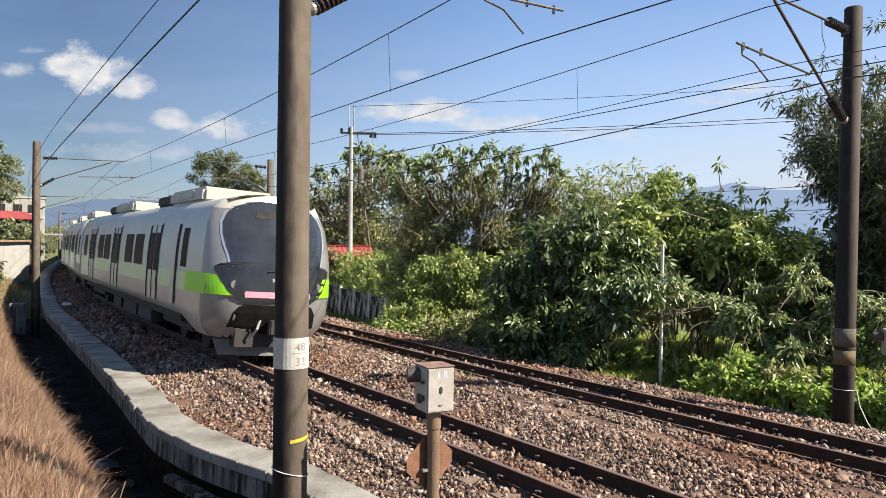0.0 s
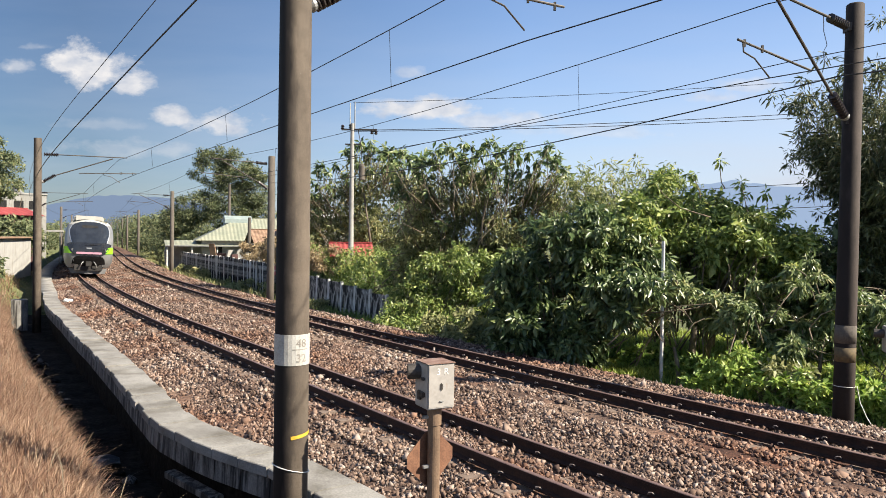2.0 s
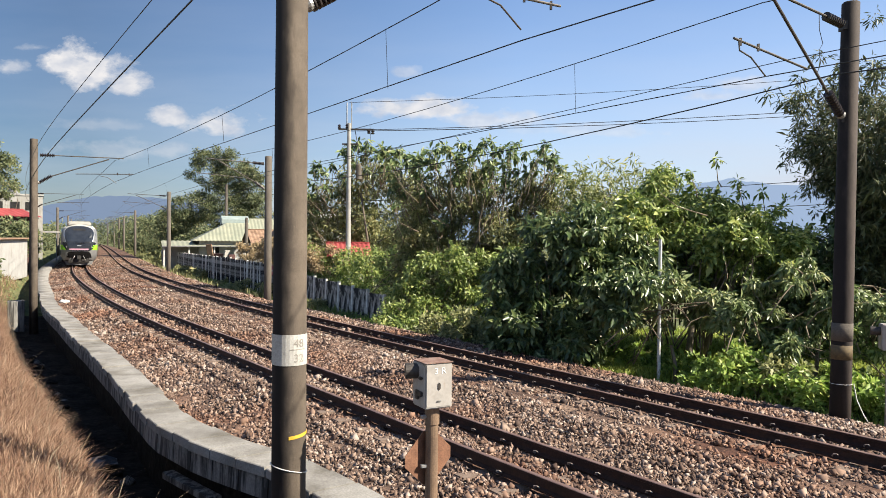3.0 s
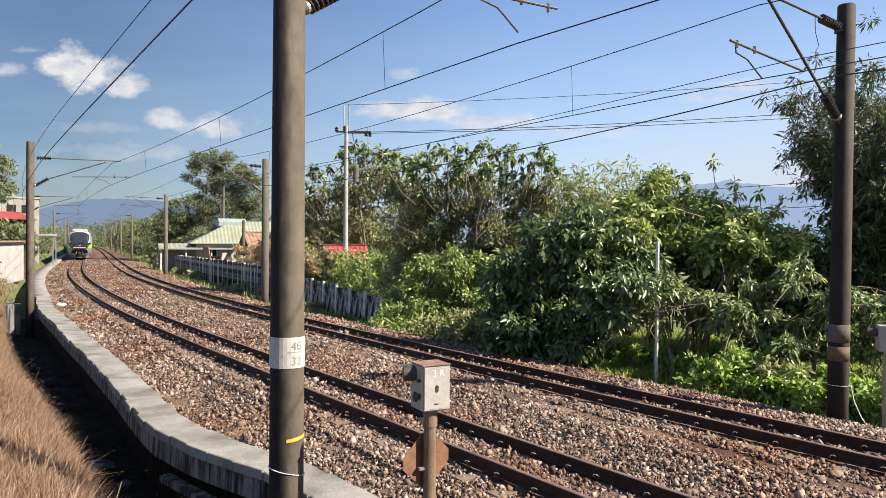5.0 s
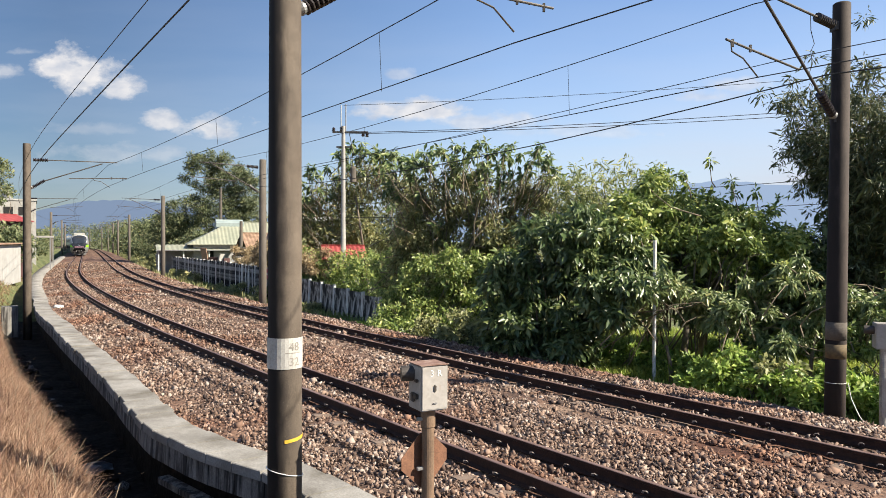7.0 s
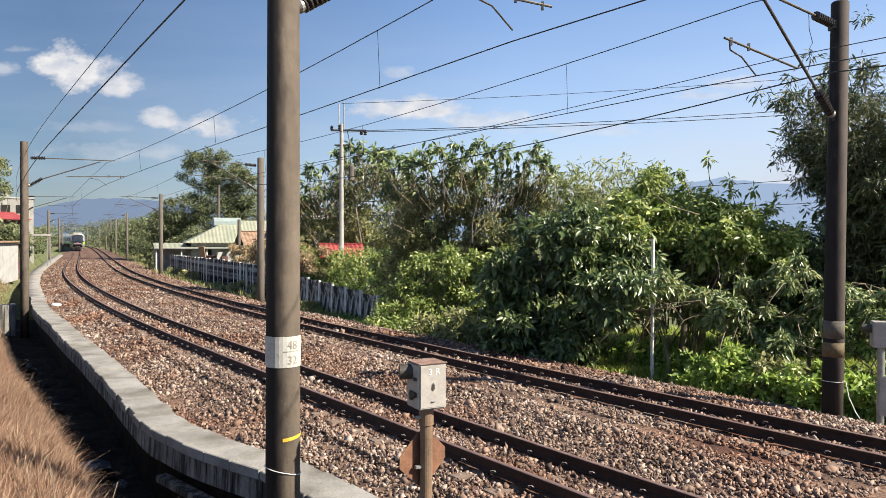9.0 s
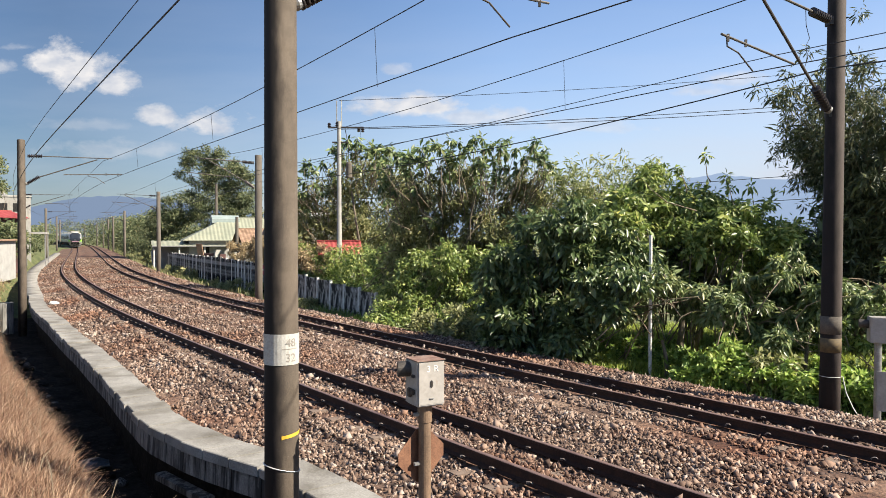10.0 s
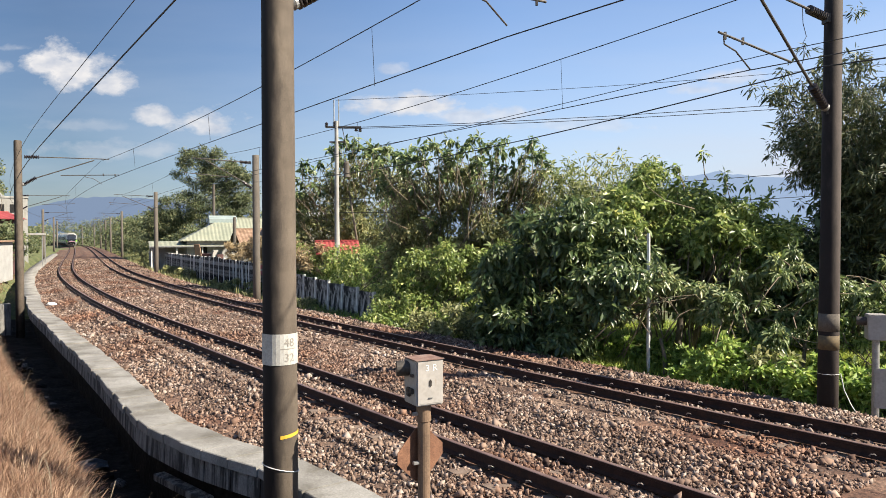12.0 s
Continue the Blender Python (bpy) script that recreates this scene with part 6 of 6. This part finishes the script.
    part("plate", boxed(-0.03, 0.2, -0.08, -0.07, -0.35, 0.35, 0.01), M_box, cab)


def build_hills():
    rng = np.random.default_rng(4)
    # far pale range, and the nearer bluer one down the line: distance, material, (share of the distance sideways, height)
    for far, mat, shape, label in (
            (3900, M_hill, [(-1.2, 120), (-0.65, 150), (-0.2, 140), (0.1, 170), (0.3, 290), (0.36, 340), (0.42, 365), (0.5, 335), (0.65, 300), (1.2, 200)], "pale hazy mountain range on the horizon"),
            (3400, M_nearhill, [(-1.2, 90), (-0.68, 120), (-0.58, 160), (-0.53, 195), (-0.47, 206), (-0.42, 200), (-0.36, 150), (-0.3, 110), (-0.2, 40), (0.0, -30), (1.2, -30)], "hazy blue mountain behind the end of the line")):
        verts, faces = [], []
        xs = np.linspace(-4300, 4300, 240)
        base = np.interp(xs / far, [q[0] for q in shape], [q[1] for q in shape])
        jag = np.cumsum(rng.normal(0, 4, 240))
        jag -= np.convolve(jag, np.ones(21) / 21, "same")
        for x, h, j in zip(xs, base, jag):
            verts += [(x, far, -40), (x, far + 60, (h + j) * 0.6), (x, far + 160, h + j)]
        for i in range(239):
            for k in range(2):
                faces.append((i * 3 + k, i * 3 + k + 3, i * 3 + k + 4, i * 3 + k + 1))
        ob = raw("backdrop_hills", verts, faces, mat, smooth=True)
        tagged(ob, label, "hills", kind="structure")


# ---- the train ----
HALF = 1.45
PROFILE = [(1.2, 0.52), (1.36, 0.72), (1.44, 1.05), (1.45, 1.6), (1.45, 2.2), (1.43, 2.6), (1.38, 3.0), (1.27, 3.3), (1.05, 3.5), (0.7, 3.61), (0.35, 3.655)]
CAR = 20.0


def nose_depth(u, z):
    """How far back the front face lies at the share u of its half width and the height z."""
    lean = 0.62 * max(0.0, (z - 1.5) / 2.15) ** 1.6
    chin = 0.3 * max(0.0, (1.35 - z) / 0.8) ** 1.5
    return 0.05 + lean + chin + 0.52 * abs(u) ** 4.2


def body_width(y, w):
    k = max(0.0, 1 - y / 2.6)
    return w * (1 - 0.035 * k ** 2)


def car_body(front):
    bm = bmesh.new()
    prof = [(-w, z) for w, z in PROFILE] + [(0.0, 3.665)] + [(w, z) for w, z in reversed(PROFILE)]
    stations = [None, 0.9, 1.3, 1.8, 2.6, 6, 10, 14, CAR - 0.35] if front else [0.35, 5, 10, 15, CAR - 0.35]
    rings = []
    for y in stations:
        ring = []
        for w, z in prof:
            yy = y if y is not None else nose_depth(1.0 if abs(w) > 0.3 else 0.0, z)
            if front and y is not None:
                yy = max(y, nose_depth(1.0, z) + 0.04 * (y + 0.5))
            if y is None:
                yy = nose_depth(min(1.0, abs(w) / max(1e-6, width_at(z))) if z < 3.4 else abs(w) / 1.27, z)
            zz = z if front and yy < 2.0 else max(z, 0.84 + 0.02 * (abs(w) - 1.2))
            ring.append(bm.verts.new((body_width(yy, w) if front else w, yy, zz)))
        rings.append(ring)
    for a, b in zip(rings[:-1], rings[1:]):
        for i in range(len(prof) - 1):
            bm.faces.new((a[i], a[i + 1], b[i + 1], b[i]))
    n = len(prof)
    if front:
        # front face, row by row between the two sides
        cols = 16
        prev = None
        for i in range(len(PROFILE)):
            w, z = PROFILE[i]
            L, R = rings[0][i], rings[0][n - 1 - i]
            row = [L]
            for c in range(1, cols):
                t = -1 + 2 * c / cols
                x = L.co.x + (R.co.x - L.co.x) * c / cols
                row.append(bm.verts.new((x, nose_depth(abs(x) / max(0.2, width_at(z) * 0.97), z), z)))
            row.append(R)
            if prev:
                for c in range(cols):
                    bm.faces.new((prev[c], prev[c + 1], row[c + 1], row[c]))
            prev = row
        top = rings[0][len(PROFILE)]
        for c in range(cols):
            bm.faces.new((prev[c], prev[c + 1], top))
    else:
        bm.faces.new(rings[0])
    bm.faces.new(list(reversed(rings[-1])))
    # floor
    bmesh.ops.recalc_face_normals(bm, faces=bm.faces[:])
    return bm


def width_at(z):
    return float(np.interp(z, [q[1] for q in PROFILE], [q[0] for q in PROFILE]))


def face_panel(levels, out=0.012, cols=14, thick=0.02):
    """A panel that lies on the train's front. levels: (height, half width)."""
    bm = bmesh.new()
    prev = None
    for z, hw in levels:
        row = []
        for c in range(cols + 1):
            x = -hw + 2 * hw * c / cols
            row.append(bm.verts.new((x, nose_depth(abs(x) / max(0.2, width_at(z) * 0.97), z) - out, z)))
        if prev:
            for c in range(cols):
                bm.faces.new((prev[c], prev[c + 1], row[c + 1], row[c]))
        prev = row
    bmesh.ops.recalc_face_normals(bm, faces=bm.faces[:])
    return bm


def side_panel(y0, y1, z0, z1, sgn, out=0.008, front=True):
    """A panel that follows the body's side."""
    bm = bmesh.new()
    ys, zs = np.linspace(y0, y1, 6 if y1 - y0 > 1.2 else 3), np.linspace(z0, z1, 6)
    grid = [[bm.verts.new((sgn * ((body_width(y, width_at(z)) if front else width_at(z)) + out), y, z)) for y in ys] for z in zs]
    for a, b in zip(grid[:-1], grid[1:]):
        for i in range(len(ys) - 1):
            bm.faces.new((a[i], a[i + 1], b[i + 1], b[i]))
    bmesh.ops.recalc_face_normals(bm, faces=bm.faces[:])
    return bm


def bogie(parent, y):
    bg = part("bogie", boxed(-1.1, 1.1, y - 1.5, y + 1.5, 0.42, 0.62, 0.04), M_under, parent)
    for dy in (-1.05, 1.05):
        for x in (-0.57, 0.57):
            wh = lathe([(0.1, -0.07), (0.43, -0.065), (0.43, 0.05), (0.46, 0.055), (0.46, 0.075), (0.1, 0.08)], 20)
            part("wheel", wh, M_under, bg, m=Matrix.Translation((x, y + dy, 0.43)) @ Matrix.Rotation(radians(90) * (1 if x < 0 else -1), 4, "Y"))


def make_car(front):
    car = thing("train_car", "white lime-banded electric train front car with black windscreen" if front else "white electric train car with lime band and dark windows", "train", group="train cars")
    shell = part("body", car_body(front), M_body, car, smooth=True)
    if front:
        # the moulded front end is silver grey
        shell.data.materials.append(M_cowl)
        for f in shell.data.polygons:
            f.material_index = 1 if f.center.y < 0.95 and f.center.z < 3.3 else 0
    part("underframe", boxed(-1.2, 1.2, 3.2 if front else 0.6, CAR - 0.6, 0.62, 0.8), M_under, car)
    for y0, y1 in ((6.2, 8.0), (8.3, 10.4), (10.8, 12.2)):
        for sgn in (-1, 1):
            part("equipment_box", boxed(sgn * 1.25 - 0.3 if sgn > 0 else -1.25, sgn * 1.25 if sgn > 0 else -0.95, y0, y1, 0.28, 0.66, 0.03), M_under, car)
    bogie(car, 4.0 if front else 3.2)
    bogie(car, 16.6)
    doors = (4.9, 10.7, 16.0) if front else (3.4, 9.4, 15.4)
    wins = (7.0, 8.5, 12.6, 14.0, 18.2) if front else (1.5, 5.8, 7.2, 11.8, 13.2, 17.8)
    for sgn in (-1, 1):
        z0, z1 = 1.42, 1.82
        if front:
            part("lime_flash", side_panel(0.59, 2.1, 1.44, 1.88, sgn, 0.006), M_lime, car, "bright lime green flash")
            part("lime_band", side_panel(2.1, CAR - 0.4, z0, z1, sgn, 0.004), M_palelime, car, "pale lime stripe")
        else:
            part("lime_band", side_panel(0.4, CAR - 0.4, z0, z1, sgn, 0.004, False), M_palelime, car, "pale lime stripe")
        if front:
            bm = bmesh.new()
            prev = None
            for z in np.linspace(1.45, 1.87, 6):
                lo, hi = 0.9 + 0.3 * (z - 1.42), width_at(z) * 0.978
                row = [bm.verts.new((sgn * x, nose_depth(x / (width_at(z) * 0.97), z) - 0.012, z)) for x in np.linspace(lo, hi, 8)]
                if prev:
                    for c in range(7):
                        bm.faces.new((prev[c], prev[c + 1], row[c + 1], row[c]))
                prev = row
            bmesh.ops.recalc_face_normals(bm, faces=bm.faces[:])
            part("lime_flash", bm, M_lime, car, "bright lime green flash")
        for y in doors:
            dr = part("door", side_panel(y, y + 1.3, 1.0, 2.95, sgn, 0.01, front), M_body, car)
            for k in (0, 1):
                part("door_window", side_panel(y + 0.12 + 0.62 * k, y + 0.56 + 0.62 * k, 1.75, 2.75, sgn, 0.016, front), M_sideglass, dr)
            for k in (0.0, 0.62, 1.2):
                part("door_edge", side_panel(y + k, y + k + (0.08 if k == 0.62 else 0.15), 1.0, 2.95, sgn, 0.02, front), M_dark, dr)
            part("door_rail", side_panel(y - 0.05, y + 1.35, 2.96, 3.03, sgn, 0.02, front), M_rim, dr)
        for y in wins:
            wd = part("window", side_panel(y, y + 1.15 if y not in (18.2, 1.5, 17.8) else y + 0.8, 1.85, 2.72, sgn, 0.012, front), M_sideglass, car)
        if front:
            dr = part("cab_door", side_panel(2.95, 3.55, 1.05, 2.95, sgn, 0.01), M_body, car)
            part("door_edge", side_panel(2.95, 3.12, 1.05, 2.95, sgn, 0.018), M_dark, dr)
            part("cab_window", side_panel(2.15, 2.6, 1.95, 2.85, sgn, 0.014), M_sideglass, car)
    part("coupling_bellows", boxed(-1.2, 1.2, CAR - 0.35, CAR + 0.35, 0.9, 3.4, 0.04), M_under, car)
    for y0 in ((3.2, 12.0) if front else (3.0, 12.5)):
        unit = part("roof_unit", boxed(-0.9, 0.9, y0, y0 + 3.4, 3.55, 3.95, 0.08), M_acunit, car, "cream air-conditioning unit")
        part("vent", boxed(-0.92, 0.92, y0 + 0.9, y0 + 2.6, 3.68, 3.88, 0.01), M_roofgrey, unit)
        part("roof_gear", boxed(-0.8, 0.8, y0 + 3.8, y0 + 5.4, 3.6, 3.9, 0.05), M_under, car)
    if front:
        # black windscreen mask, its shape in half widths by height
        screen = [(1.93, 0.98), (2.05, 1.0), (2.25, 1.03), (2.5, 1.1), (2.75, 1.14), (3.0, 1.13), (3.2, 1.04), (3.35, 0.88), (3.46, 0.6), (3.5, 0.3)]
        part("windscreen_rim", face_panel([(z, w + 0.05) for z, w in screen] + [(3.545, 0.3)], 0.008), M_rim, car, "silver rim round the windscreen")
        part("windscreen", face_panel(screen, 0.016), M_glass, car)
        lower = [(1.34, 0.78), (1.42, 0.93), (1.55, 1.06), (1.75, 1.18), (1.92, 1.27), (2.03, 1.31), (2.1, 1.2), (2.16, 0.95)]
        part("black_mask", face_panel(lower, 0.022), M_mask, car)
        part("light_bar", face_panel([(1.42, 0.72), (1.5, 0.74), (1.55, 0.72)], 0.03), M_lightbar, car, "pale pink glowing light bar")
        for sgn in (-1, 1):
            part("headlight", lathe([(0.05, 0), (0.09, 0.012), (0.085, 0.03)], 16), M_skirt, car, m=Matrix.Translation((sgn * 0.93, nose_depth(0.93 / 1.3, 1.68) - 0.02, 1.68)) @ Matrix.Rotation(radians(90), 4, "X"))
            part("wiper", tube([(sgn * 0.15 - 0.1, nose_depth(0.1, 2.0) - 0.05, 1.98), (sgn * 0.15 + 0.3, nose_depth(0.3, 2.06) - 0.06, 2.04), (sgn * 0.15 + 0.62, nose_depth(0.6, 2.2) - 0.06, 2.1 if sgn > 0 else 2.02)], 0.014, 6), M_dark, car)
        part("front_emblem", boxed(-0.16, 0.16, -0.03, -0.005, 1.76, 1.84, 0.01), M_rim, car, m=Matrix.Translation((0, nose_depth(0, 1.8) - 0.01, 0)))
        part("display", face_panel([(3.12, 0.5), (3.28, 0.46)], 0.022), M_dark, car)
        # coupler and plough; a flat black panel paints the dark inside of the recess
        rec = [(0.52, 0.98), (0.8, 0.97), (1.08, 0.92), (1.22, 0.82), (1.27, 0.72)]
        part("coupler_recess", face_panel(rec, 0.006), M_void, car)
        part("recess_floor", boxed(-0.8, 0.8, 0.3, 3.0, 0.35, 0.75), M_under, car)
        cp = part("coupler", tube([(0, 0.9, 0.8), (0, 0.12, 0.8)], 0.13, 12), M_under, car)
        part("coupler_head", boxed(-0.17, 0.17, -0.05, 0.16, 0.62, 0.95, 0.03), M_under, cp)
        for sgn in (-1, 1):
            part("hose", tube([(sgn * 0.3, 0.2, 0.95), (sgn * 0.42, 0.05, 0.75), (sgn * 0.5, 0.2, 0.55)], 0.03, 6), M_steel, car)
        bm = bmesh.new()
        for z, w in ((0.14, 1.0), (0.48, 1.12)):
            for x in (-1, -0.6, 0, 0.6, 1):
                bm.verts.new((x * w, 0.42 + 0.3 * abs(x) ** 2 + (0.05 if z > 0.3 else 0), z))
        bm.verts.ensure_lookup_table()
        for i in range(4):
            bm.faces.new((bm.verts[i], bm.verts[i + 1], bm.verts[i + 6], bm.verts[i + 5]))
        r = bmesh.ops.extrude_face_region(bm, geom=bm.faces[:])
        for v in r["geom"]:
            if isinstance(v, bmesh.types.BMVert):
                v.co.y += 0.05
        bmesh.ops.recalc_face_normals(bm, faces=bm.faces[:])
        part("plough", bm, M_skirt, car)
    return car


CARS = []


def build_train():
    first = make_car(True)
    CARS.append(first)
    mid = make_car(False)
    CARS.append(mid)
    for k in range(6):
        CARS.append(copy_thing(mid, Matrix.Identity(4)))


def car_pose(s):
    """Pose of a car whose front stands s metres along the track."""
    a, b = along(s + 3.6), along(s + 16.6)
    d = (b - a).normalized()
    turn = math.atan2(-d.x, d.y)
    mid = s + 10
    lean = math.atan2(cant(mid), 1.067)
    p = a - d * 3.6
    return Matrix.Translation((p.x, p.y, cant(mid) / 2)) @ Matrix.Rotation(turn, 4, "Z") @ Matrix.Rotation(lean, 4, "Y")


build_ground()
build_ballast()
build_tracks()
build_kerb()
build_wall()
build_houses()
build_hills()
build_poles()
build_wires()
build_signal()
build_utility_pole()
build_train()
build_plants()
build_grass()


def motions():
    """The train draws away along the near track at an even pace."""
    for k, car in enumerate(CARS):
        walk(car, [(t, car_pose(10.8 + 17.4 * t - 1.4 * max(0.0, 1 - t / 2.5) + CAR * k)) for t in np.arange(0, 12.01, 0.5)])


motions()
